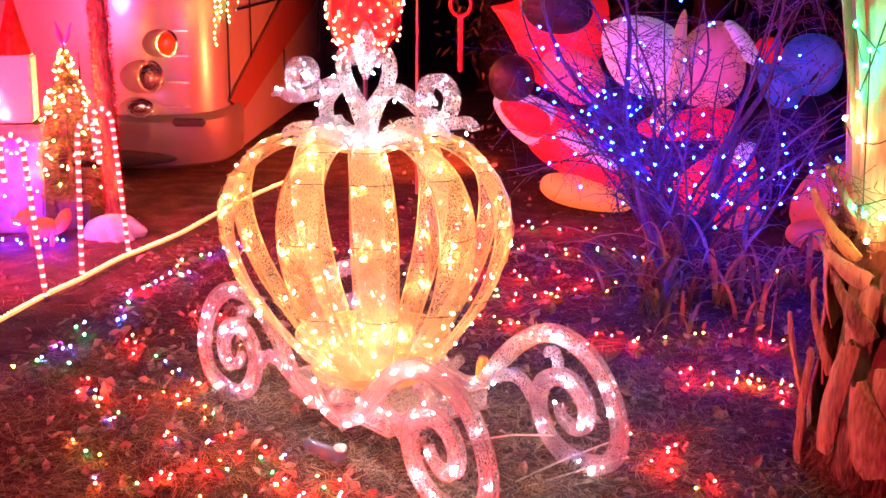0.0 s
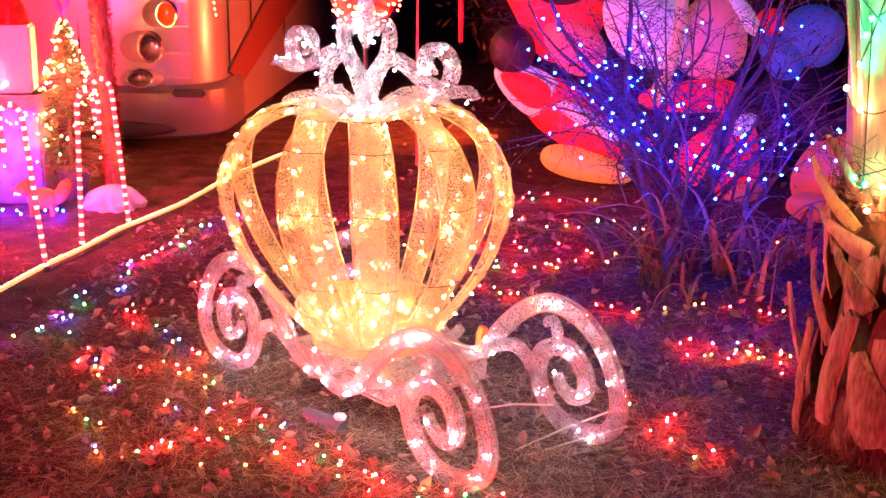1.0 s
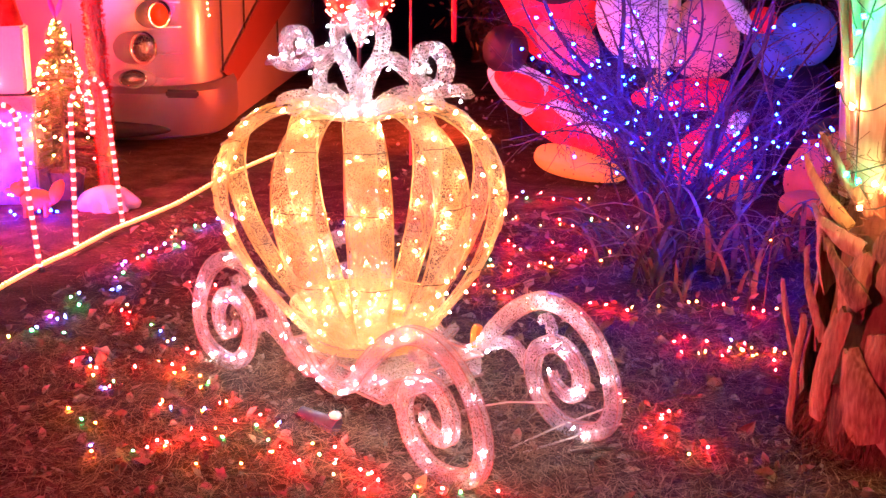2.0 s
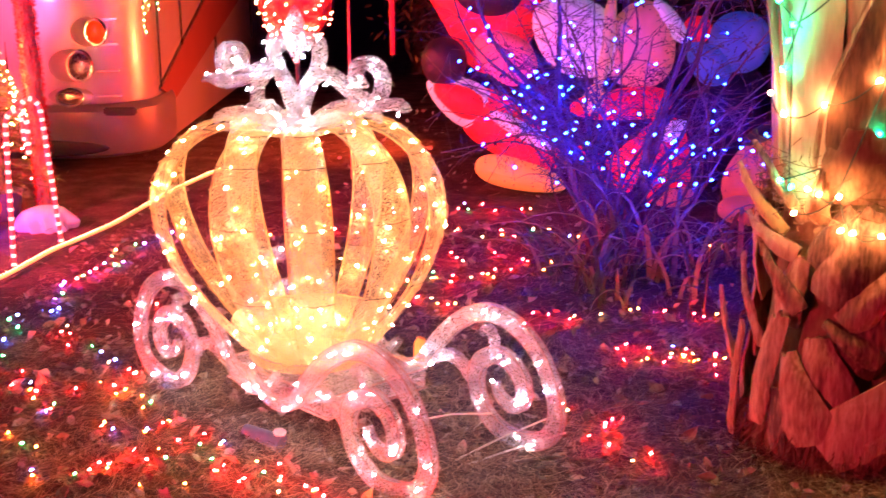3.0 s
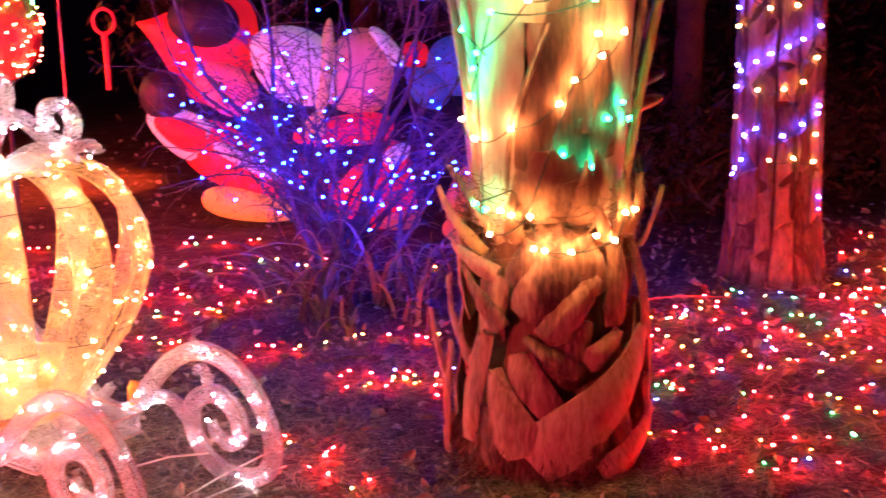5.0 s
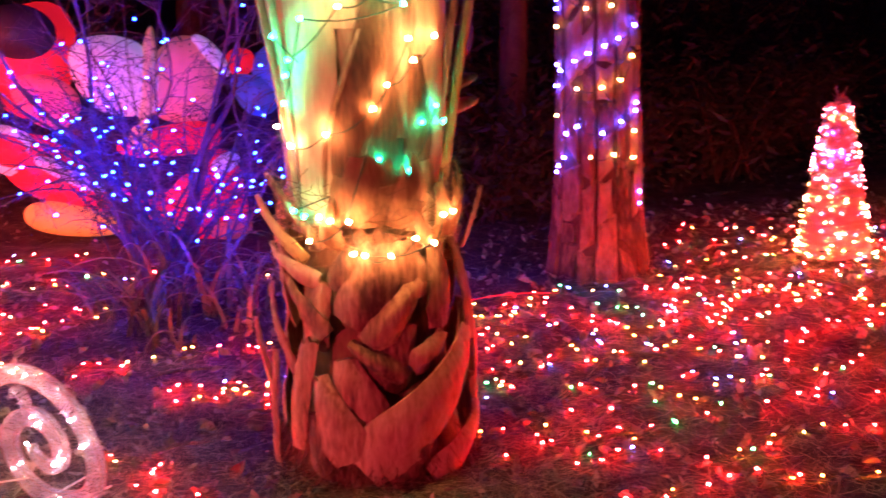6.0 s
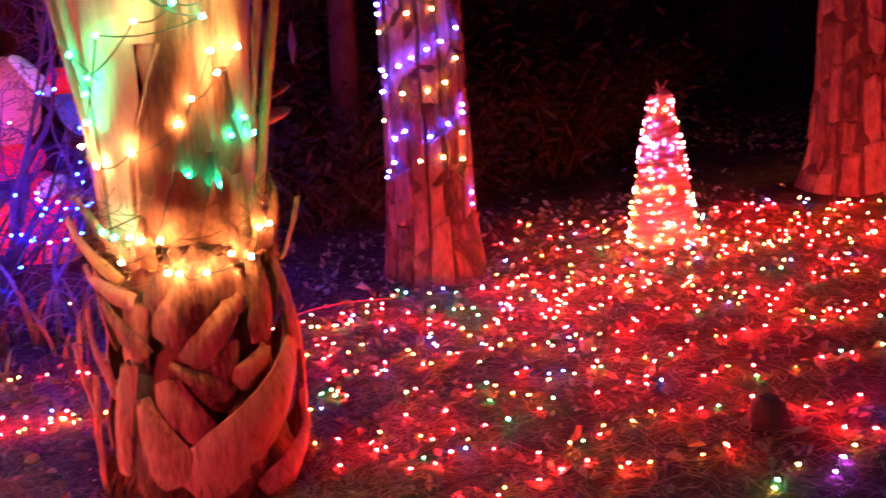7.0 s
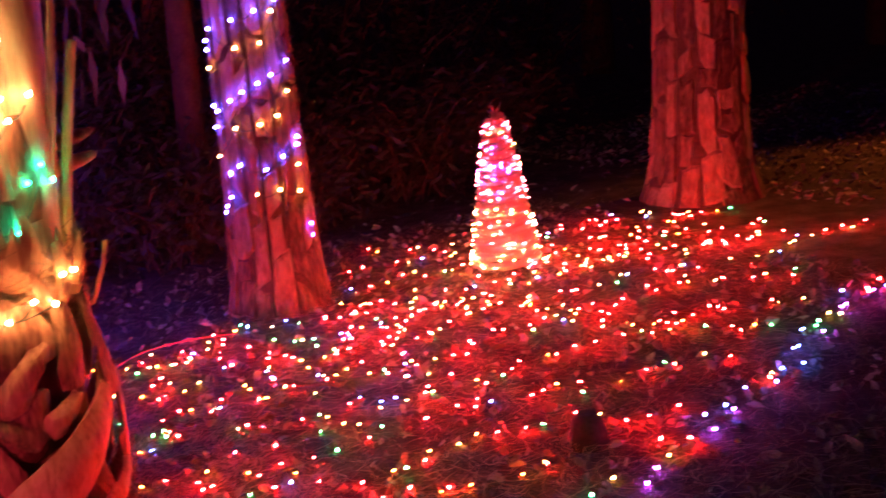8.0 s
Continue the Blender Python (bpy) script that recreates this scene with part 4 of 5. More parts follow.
# the drifts beside and behind the coach
for n, (a, b, gap) in enumerate((((-1.0, 6.1), (0.75, 5.95), 0.08), ((-0.6, 5.6), (0.45, 5.5), 0.075), ((-0.2, 5.2), (0.35, 5.25), 0.07), ((-0.9, 6.6), (0.5, 6.5), 0.09), ((-0.05, 4.95), (0.25, 4.6), 0.09),
                                 ((0.30, 4.68), (1.1, 4.62), 0.085), ((0.62, 4.28), (0.98, 4.05), 0.08), ((0.72, 4.15), (1.0, 4.3), 0.09), ((0.42, 3.75), (0.6, 3.2), 0.10), ((0.7, 5.9), (1.5, 5.6), 0.14))):
    fairy_string(wander(a, b, 40, 0.07, 40 + n), MIX, GLABEL, gap, 0.0041, 0.035, 40 + n, weights=MIX_W)
for n, (a, b, gap) in enumerate((((-1.45, 4.55), (-0.85, 3.75), 0.10), ((-1.5, 4.1), (-0.55, 3.35), 0.085), ((-1.4, 3.8), (-0.35, 3.1), 0.085), ((-1.25, 3.45), (-0.1, 2.95), 0.09), ((-1.3, 5.0), (-0.95, 4.5), 0.14),
                                 ((-1.1, 3.25), (0.35, 2.95), 0.10))):
    fairy_string(wander(a, b, 40, 0.09, 70 + n), MIX, GLABEL, gap, 0.0041, 0.035, 70 + n, weights=(0.48, 0.2, 0.08, 0.11, 0.10, 0.03))
BORDER, BORDER_W = ("blue", "purple", "green", "red", "yellow"), (0.32, 0.28, 0.18, 0.12, 0.10)
fairy_string(wander((-1.74, 3.85), (-1.36, 6.05), 50, 0.05, 90), BORDER, "blue, purple and green fairy lights edging the bed", 0.075, 0.0055, 0.03, 90, weights=BORDER_W)
fairy_string(wander((2.45, 2.42), (4.75, 3.48), 50, 0.06, 91), BORDER, "blue, purple and green fairy lights edging the bed", 0.075, 0.0055, 0.03, 91, weights=BORDER_W)

# ---- shrub hung with blue lamps ----


def shrub():
    rng = random.Random(44)
    ob = thing("bare_shrub", pose(0.80, 5.62, 0), "leggy bare shrub hung with blue fairy lights", "shrub")
    tips = []
    twigs = bmesh.new()
    for k in range(27):
        a, spread = rng.uniform(0, math.tau), rng.uniform(0.15, 0.62)
        root = Vector((rng.uniform(-0.2, 0.22), rng.uniform(-0.15, 0.15), -0.02))
        top = root + Vector((math.cos(a) * spread * 1.25, math.sin(a) * spread * 0.6, rng.uniform(0.75, 1.75)))
        bend = Vector((rng.uniform(-0.16, 0.16), rng.uniform(-0.12, 0.12), 0.08))
        pts = curve_through([root, root.lerp(top, 0.35) + bend, root.lerp(top, 0.7) - bend * 0.4, top], 5)
        r = rng.uniform(0.015, 0.024) if k % 4 == 0 else rng.uniform(0.005, 0.012)
        stems = bmesh.new()
        tube(stems, pts, lambda t: r * (1 - 0.75 * t), 6)
        part("stem", stems, M_TWIG, ob)
        for q in range(12):
            p = pts[rng.randrange(4, len(pts))]
            d = Vector((rng.uniform(-1, 1), rng.uniform(-1, 1), rng.uniform(-0.3, 0.9))).normalized() * rng.uniform(0.12, 0.36)
            e = p + d
            tube(twigs, [p, p + d * 0.5 + Vector((0, 0, 0.02)), e], lambda t: 0.0028 * (1 - 0.7 * t), 4)
            tips.append(e)
            for _ in range(4):
                s = p.lerp(e, rng.uniform(0.3, 1))
                e2 = s + Vector((rng.uniform(-1, 1), rng.uniform(-1, 1), rng.uniform(-0.6, 0.8))).normalized() * rng.uniform(0.04, 0.13)
                tube(twigs, [s, e2], 0.0013, 3)
                tips.append(e2)
    # drooping side branches that reach over the figures
    for k in range(24):
        a = rng.choice((-1, -1, 1)) * rng.uniform(0.5, 0.8)
        pts = curve_through([(rng.uniform(-0.1, 0.1), 0, 0.2), (a * 0.5, rng.uniform(-0.2, 0.1), rng.uniform(0.4, 0.75)), (a, rng.uniform(-0.3, 0.1), rng.uniform(0.45, 1.05))], 6)
        stems = bmesh.new()
        tube(stems, pts, lambda t: 0.007 * (1 - 0.7 * t), 5)
        part("stem", stems, M_TWIG, ob)
        for q in range(22):
            s = pts[rng.randrange(3, len(pts))]
            e2 = s + Vector((rng.uniform(-1, 1), rng.uniform(-1, 1), rng.uniform(-1, 0.8))).normalized() * rng.uniform(0.06, 0.2)
            tube(twigs, [s, e2], 0.0014, 3)
            tips.append(e2)
    tagged(part("twig_growth", twigs, M_TWIG, ob), kind="stuff")
    leaves = bmesh.new()
    for e in rng.sample(tips, min(len(tips), 2400)):
        for _ in range(2):
            c = e + Vector((rng.gauss(0, 0.02), rng.gauss(0, 0.02), rng.gauss(0, 0.02)))
            d = Vector((rng.uniform(-1, 1), rng.uniform(-1, 1), rng.uniform(-1, 1))).normalized() * rng.uniform(0.006, 0.014)
            s = d.orthogonal().normalized() * 0.004
            leaves.faces.new([leaves.verts.new(x) for x in (c, c + d * 0.5 + s, c + d, c + d * 0.5 - s)])
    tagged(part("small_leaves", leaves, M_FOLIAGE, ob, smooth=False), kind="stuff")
    lights = thing("shrub_light_string", pose(0.80, 5.62, 0), "blue fairy lights draped through the bare shrub", "string lights")
    for e in rng.sample(tips, 100):
        if e.z > 0.3:
            bulb("bush_blue", e + Vector((0, -0.02, 0)), lights, 0.0063, 1.5, rng)
    wire = bmesh.new()
    for keys in ([(-0.72, -0.2, 0.92), (-0.45, -0.3, 0.72), (-0.1, -0.35, 0.55), (0.2, -0.38, 0.42), (0.45, -0.35, 0.5), (0.66, -0.2, 0.72)],
                 [(-0.66, -0.2, 1.05), (-0.3, -0.3, 0.82), (0.1, -0.3, 0.62), (0.4, -0.3, 0.55), (0.62, -0.25, 0.62)]):
        pts = curve_through(keys, 8)
        tube(wire, pts, 0.002, 4)
        for p in pts[::2]:
            bulb("bush_blue", p + Vector((0, 0, -0.01)), lights, 0.0066, 1.6, rng)
    part("wire", wire, M_WIRE, lights)


shrub()


def strap_clump(x, y, count, height, seed, label):
    rng = random.Random(seed)
    ob = thing("strap_leaf_clump", pose(x, y, gh(x, y)), label, "plant", "strap-leaved clumps")
    for k in range(count):
        a = rng.uniform(0, math.tau)
        h, reach, w = height * rng.uniform(0.35, 1.0), height * rng.uniform(0.5, 1.7), rng.uniform(0.006, 0.014)
        d, s = Vector((math.cos(a), math.sin(a), 0)), Vector((-math.sin(a), math.cos(a), 0))
        root = Vector((rng.gauss(0, 0.06), rng.gauss(0, 0.05), -0.01))
        bm = bmesh.new()
        prev = None
        for i in range(8):
            t = i / 7
            c = root + d * (reach * t ** 1.4) + Vector((0, 0, h * math.sin(t * 2.1) / 0.87))
            wd = w * (1 - t) ** 0.5 + 0.0008
            row = [bm.verts.new(c - s * wd), bm.verts.new(c + Vector((0, 0, -wd * 0.5))), bm.verts.new(c + s * wd)]
            if prev:
                bm.faces.new((prev[0], prev[1], row[1], row[0])), bm.faces.new((prev[1], prev[2], row[2], row[1]))
            prev = row
        part("blade", bm, M_STRAP, ob)


for n, (x, y, c, h) in enumerate(((0.62, 5.05, 15, 0.26), (0.86, 5.2, 14, 0.32), (0.76, 5.4, 14, 0.42), (1.08, 5.25, 12, 0.30), (0.98, 5.0, 10, 0.22), (0.55, 5.35, 10, 0.30), (1.3, 5.45, 10, 0.28), (0.70, 4.85, 7, 0.18))):
    strap_clump(x, y, c, h, 100 + n, "arching strap leaves, some brown, on the soil")

# ---- soft inflated figures behind the shrub, kept to plain shapes ----


def pillow(bm, cx, cz, a, b, depth, turn, taper, square, cy):
    """A sewn cushion blown up with air: half length a and half width b in its seam's plane, narrowing by taper, puckered along the seam."""
    rings, n = 7, 32
    ct, st = math.cos(radians(turn)), math.sin(radians(turn))
    layers = []
    for side in (-1, 1):
        rows = []
        for k in range(rings):
            f = k / (rings - 1)
            row = []
            for i in range(n):
                q = math.tau * i / n
                u = math.copysign(abs(math.cos(q)) ** (2 / square), math.cos(q)) * f
                w = math.copysign(abs(math.sin(q)) ** (2 / square), math.sin(q)) * f
                x, z = a * u, b * w * (1 - taper * u)
                y = depth * math.sqrt(max(0, 1 - f * f)) * (1 + 0.16 * f ** 3 * math.sin(9 * q + cx * 40)) + 0.012 * noise.noise(Vector((x * 9, z * 9, cx * 5))) * (1 - f)
                row.append(bm.verts.new((cx + ct * x - st * z, cy + side * y, cz + st * x + ct * z)))
            rows.append(row)
        for p, r in zip(rows[1:], rows[2:]):
            for i in range(n):
                bm.faces.new((p[i], p[(i + 1) % n], r[(i + 1) % n], r[i]))
        bm.faces.new(rows[1])
        layers.append(rows[-1])
    bmesh.ops.remove_doubles(bm, verts=bm.verts, dist=0.0005)


def inflatable(name, m, cushions, label):
    ob = thing(name, m, label, "inflatable", "inflated yard figures")
    for pname, mat, *form in cushions:
        bm = bmesh.new()
        pillow(bm, *form)
        part(pname, bm, mat, ob)
    return ob


inflatable("inflatable_figure", pose(0, 7.0, 0), [
    ("cap", M_REDCLOTH, 0.19, 1.01, 0.33, 0.27, 0.12, -20, -0.85, 1.7, 0.08), ("cheek", M_PEACH_REDLIT, 0.33, 0.77, 0.19, 0.13, 0.10, -35, -0.2, 2.0, -0.02),
    ("ear", M_BLACKCLOTH, 0.235, 1.13, 0.19, 0.14, 0.08, -10, 0, 2, -0.08), ("ear", M_BLACKCLOTH, 0.0, 0.745, 0.125, 0.135, 0.08, 0, 0, 2, -0.04),
    ("cuff", M_WHITECLOTH, 0.08, 0.54, 0.20, 0.12, 0.09, -32, -0.3, 2.2, 0.0), ("sleeve", M_REDCLOTH, 0.075, 0.545, 0.15, 0.08, 0.07, -30, -0.3, 2.2, -0.06),
    ("body", M_REDCLOTH, 0.37, 0.34, 0.32, 0.15, 0.14, -36, 0.25, 2.4, 0.04), ("trim", M_WHITECLOTH, 0.42, 0.375, 0.20, 0.045, 0.06, -30, 0, 2.3, -0.09),
    ("foot", M_YELLOWCLOTH, 0.42, 0.12, 0.26, 0.085, 0.10, -14, 0.25, 2.3, -0.06), ("torso", M_BLACKCLOTH, 0.60, 0.57, 0.20, 0.15, 0.10, -20, 0, 2, 0.02)], "slumped red and black inflated yard figure")
inflatable("inflatable_figure", pose(0, 6.75, 0), [
    ("hat", M_WHITECLOTH, 0.70, 0.89, 0.27, 0.20, 0.13, -36, 0.0, 1.7, 0.0), ("hat_band", M_CREAM, 0.845, 0.88, 0.26, 0.045, 0.11, 82, 0.2, 2, -0.03),
    ("head", M_PEACH, 1.03, 0.85, 0.23, 0.19, 0.14, 80, 0.2, 2.2, 0.02), ("hair", M_WHITECLOTH, 1.18, 0.97, 0.14, 0.05, 0.06, -52, 0, 2, -0.02),
    ("bow", M_REDCLOTH, 0.93, 0.545, 0.27, 0.085, 0.08, 4, -0.2, 2.4, -0.06), ("bow_knot", M_YELLOWCLOTH, 0.775, 0.585, 0.08, 0.055, 0.05, 70, 0, 2, -0.13), ("chest", M_BLACKCLOTH, 0.93, 0.38, 0.26, 0.12, 0.10, 0, 0, 2.4, 0.0),
    ("coat", M_REDCLOTH, 1.10, 0.23, 0.21, 0.24, 0.12, 8, -0.15, 2.8, -0.02), ("leg", M_REDCLOTH, 0.80, 0.20, 0.17, 0.08, 0.09, -38, 0, 2.4, -0.02), ("shoe", M_TAN_REDLIT, 1.21, 0.055, 0.12, 0.062, 0.10, 0, 0, 2.4, -0.06),
    ("fur_trim", M_WHITECLOTH, 1.20, 0.41, 0.085, 0.05, 0.06, 30, 0, 2, -0.1)], "red and white inflated yard figure among twigs")
inflatable("inflatable_figure", pose(0, 7.05, 0), [
    ("hood", M_BLUECLOTH, 1.61, 0.83, 0.17, 0.17, 0.13, 0, 0, 2.2, 0.0), ("scarf", M_BLUECLOTH, 1.43, 0.73, 0.15, 0.10, 0.09, -42, -0.3, 1.8, -0.06), ("ear_flap", M_REDCLOTH, 1.38, 0.90, 0.08, 0.075, 0.06, 0, 0, 2.4, 0.02),
    ("coat", M_BLACKCLOTH, 1.58, 0.36, 0.24, 0.35, 0.12, 0, 0, 2.8, 0.04)], "blue inflated yard figure beside the shrub")
inflatable("inflatable_figure", pose(0, 6.3, 0), [
    ("body", M_TAN_REDLIT, 1.68, 0.29, 0.33, 0.19, 0.16, 52, 0.25, 2.2, 0.05), ("paw", M_TAN_REDLIT, 1.50, 0.075, 0.14, 0.075, 0.10, -8, 0, 2.2, -0.08),
    ("paw", M_TAN_REDLIT, 1.70, 0.07, 0.12, 0.07, 0.10, 0, 0, 2.2, -0.12), ("neckband", M_BLACKCLOTH, 1.60, 0.47, 0.14, 0.035, 0.10, 30, 0, 2, -0.03)], "tan inflated yard figure sitting on the soil")

# ---- the parked coach bus ----


def bus():
    ob = thing("motor_coach", pose(-1.84, 7.72, 0), "silver motor coach parked beyond the drive", "bus")
    w, length, h = 2.5, 9.5, 3.1
    bm = bmesh.new()
    # plan outline with a rounded corner, swept up with a slight lean of the front
    outline = [(-w, length), (-w, 0.35), (-w + 0.12, 0.12), (-w + 0.4, 0.0)] + [(-0.42, 0.0)] + [(-0.42 + 0.42 * math.sin(a), 0.42 - 0.42 * math.cos(a)) for a in (math.pi / 2 * k / 7 for k in range(1, 8))] + [(0, length)]
    rings = []
    for z, inset in ((0.09, 0.05), (0.13, 0.02), (0.42, 0.0), (1.0, -0.02), (1.35, 0.0), (2.6, 0.12), (2.95, 0.3), (3.1, 0.6)):
        rings.append([bm.verts.new((x * (1 - inset * 0.08), y + (inset if y < 1 else 0), z)) for x, y in outline])
    for a, b in zip(rings, rings[1:]):
        for k in range(len(outline)):
            j = (k + 1) % len(outline)
            bm.faces.new((a[k], a[j], b[j], b[k]))
    bm.faces.new(rings[0][::-1]), bm.faces.new(rings[-1])
    body = part("body", bm, M_BUS, ob, "silver painted coachwork")
    bp = bmesh.new()
    prof = []
    for z, out in ((0.085, 0.0), (0.11, 0.05), (0.22, 0.075), (0.38, 0.07), (0.42, 0.03)):
        prof.append([bp.verts.new((x * (1 + out * 0.1) + (out if x > -0.43 else 0) * 0.8, y - out, z)) for x, y in outline[2:-1] + [(0.0, 0.75)]])
    for a, b in zip(prof, prof[1:]):
        for k in range(len(a) - 1):
            bp.faces.new((a[k], a[k + 1], b[k + 1], b[k]))
    bmesh.ops.solidify(bp, geom=bp.faces[:], thickness=0.02)
    bumper = part("bumper", bp, M_BUS, ob)
    slot = bmesh.new()
    box(slot, (0.20, 0.04, 0.05), (-0.12, -0.07, 0.385), 0.012)
    part("tow_slot", slot, M_BUSDARK, bumper)
    # dark blob on the bumper stands in for the shaded void below its arch
    gap_patch = bmesh.new()
    blob(gap_patch, (-1.22, -0.065, 0.16), (1.02, 0.03, 0.075), 0.0, 4)
    part("bumper_gap_patch", gap_patch, M_BUSDARK, bumper, "dark patch standing in for the shaded gap under the bumper")
    # skirt and underside
    sk = bmesh.new()
    box(sk, (2.3, length - 1.2, 0.25), (-1.25, length / 2 + 0.5, 0.29), 0.02)
    part("underside", sk, M_BUSDARK, ob)
    for z in (0.47, 0.62, 0.78, 0.93):
        rib = bmesh.new()
        box(rib, (0.30, 0.012, 0.012), (-0.27, -0.004, z), 0.004)
        part("front_rib", rib, M_BUS, body)

    def lamp(name, x, z, rx, rz, mat, recess_x):
        hole = bmesh.new()
        bmesh.ops.create_uvsphere(hole, u_segments=24, v_segments=10, radius=1)
        for v in hole.verts:
            v.co = Vector((v.co.x * rx * 1.75 + x - recess_x, v.co.y * 0.035 + 0.0, v.co.z * rz * 1.15 + z))
        bowl = part(name + "_surround", hole, M_LAMPPAN, body)
        ring = bmesh.new()
        pts = [(x + rx * math.cos(a), -0.035, z + rz * math.sin(a)) for a in (math.tau * k / 28 for k in range(29))]
        tube(ring, pts, 0.010, 6)
        part("bezel", ring, M_CHROME, bowl)
        lens = bmesh.new()
        bmesh.ops.create_uvsphere(lens, u_segments=24, v_segments=12, radius=1)
        for v in lens.verts:
            v.co = Vector((v.co.x * rx * 0.95 + x, v.co.y * 0.03 - 0.025, v.co.z * rz * 0.95 + z))
        part("lens", lens, mat, bowl)

    lamp("turn_lamp", -0.245, 0.855, 0.062, 0.075, M_AMBER, 0.06)
    lamp("headlamp", -0.355, 0.655, 0.075, 0.09, M_LENS, 0.07)
    lamp("fog_lamp", -0.43, 0.465, 0.08, 0.05, M_LENS, 0.0)
    # seams, side hatches and trim
    for y in (0.45, 1.15, 2.4, 4.2):
        sm = bmesh.new()
        box(sm, (0.012, 0.016, 2.1), (0.018, y, 1.5), 0.003)
        part("side_seam", sm, M_BUSDARK, body)
    for z in (1.02, 1.32):
        sm = bmesh.new()
        box(sm, (0.014, length - 0.8, 0.018), (0.016, length / 2 + 0.3, z), 0.004)
        part("side_rail", sm, M_CHROME, body)
    # dark diagonal band, a thin slab standing just proud of the side
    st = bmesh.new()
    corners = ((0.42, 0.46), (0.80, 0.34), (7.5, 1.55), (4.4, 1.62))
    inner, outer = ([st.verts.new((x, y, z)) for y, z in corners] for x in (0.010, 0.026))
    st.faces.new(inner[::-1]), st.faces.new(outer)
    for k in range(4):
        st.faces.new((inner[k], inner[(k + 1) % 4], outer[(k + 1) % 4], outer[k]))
    part("side_stripe", st, M_STRIPE, body, "dark maroon diagonal stripe")
    sm = bmesh.new()
    box(sm, (0.012, 0.014, 1.3), (-0.80, -0.006, 0.95), 0.003)
    part("front_seam", sm, M_BUSDARK, body)
    ws = bmesh.new()
    box(ws, (1.9, 0.02, 1.1), (-1.25, 0.03, 1.95), 0.05, Matrix.Translation((0, 0, 0)))
    part("windscreen", ws, M_BUSDARK, ob, "dark glass windscreen")
    for y in (1.7, 3.1, 4.5, 5.9, 7.3):
        win = bmesh.new()
        box(win, (0.02, 1.2, 0.8), (0.004, y, 2.0), 0.04)
        part("side_window", win, M_BUSDARK, body)
    for y in (2.0, 7.4):
        for x in (-0.14, -2.3):
            wl = bmesh.new()
            lathe(wl, [(0.2, -0.12), (0.42, -0.12), (0.46, -0.06), (0.46, 0.06), (0.42, 0.12), (0.2, 0.12)], 28)
            bmesh.ops.transform(wl, matrix=pose(x, y, 0.46, 0, 90, 0), verts=wl.verts)
            part("wheel", wl, M_BUSDARK, ob)


M_STRIPE = grainy("dark_maroon", [(0.2, (0.17, 0.05, 0.045)), (0.8, (0.24, 0.075, 0.065))], 3, 0.45, 0.02, 200, coat=0.5)
M_LENS = grainy("clear_lens", [(0.2, (0.5, 0.5, 0.5)), (0.8, (0.8, 0.8, 0.8))], 45, 0.06, 0.8, 60, metal=0.9)
bus()

# icicle lights hanging from the bus
icicles = thing("icicle_light_string", pose(-1.81, 8.1, 1.0), "yellow-green icicle lights hanging against the bus", "string lights")
rng = random.Random(61)
wire = bmesh.new()
tube(wire, [(0.0, -0.5, 1.60), (-0.01, -0.5, 0.35), (0, 0, 0.32), (-0.01, 0.6, 0.35), (-0.02, 0.6, 1.60)], 0.003, 4)
for y, drop in ((-0.35, 0.50), (-0.2, 0.36), (0.0, 0.42), (0.15, 0.20), (0.3, 0.30), (0.1, 0.15), (-0.1, 0.12)):
    tube(wire, [(0, y, 0.33), (0.01, y, 0.33 - drop)], 0.002, 4)
    for k in range(int(drop / 0.035)):
        bulb(rng.choice(("yellow", "yellow", "warm", "green")), (0.012 + rng.gauss(0, 0.004), y + rng.gauss(0, 0.02), 0.33 - k * 0.037), icicles, 0.0045, 1.6, rng)
part("wire", wire, M_WIRE, icicles)

# ---- lit ball on its stake, tall stake and hanging candle ----


def lit_ball():
    rng = random.Random(71)
    ob = thing("lit_ball", pose(-0.80, 7.0, 0), "red ball of fairy lights with a yellow-green cap on a stake", "light sculpture")
    bm = bmesh.new()
    tube(bm, [(0, 0, -0.05), (0, 0, 0.85)], 0.012, 8)
    part("stake", bm, M_WIRE, ob)
    bm = bmesh.new()
    blob(bm, (0, 0, 1.10), (0.20, 0.20, 0.255), 0.03, 3, 2)
    ball = part("ball", bm, M_BALLRED, ob)
    net = bmesh.new()
    for k in range(10):
        a = math.tau * k / 10
        tube(net, [(0.206 * math.cos(a) * math.sin(b), 0.206 * math.sin(a) * math.sin(b), 1.10 + 0.262 * math.cos(b)) for b in (math.pi * i / 14 for i in range(1, 14))], 0.003, 4)
    part("wire_net", net, M_WIRE, ball)
    for k in range(150):
        z = rng.uniform(-0.95, 0.98)
        a = rng.uniform(0, math.tau)
        q = math.sqrt(1 - z * z) * 0.214
        key = rng.choice(("yellow", "green", "yellow")) if z > 0.3 else rng.choice(("ball_red", "ball_red", "ball_red", "warm"))
        bulb(key, (q * math.cos(a), q * math.sin(a), 1.10 + 0.27 * z), ball, 0.0058, 1.5, rng)


lit_ball()
bm = bmesh.new()
tube(bm, curve_through([(0, 0, -0.05), (0.004, 0, 1.2), (0, 0, 2.4), (0.08, -0.14, 2.68), (0.2, -0.36, 2.74), (0.28, -0.5, 2.66)], 5), lambda t: 0.008 - 0.002 * t, 8)
solid("shepherd_hook", bm, M_CANE, pose(-0.56, 7.5, 0), "thin tall red metal hook standing in soil", "garden hook")

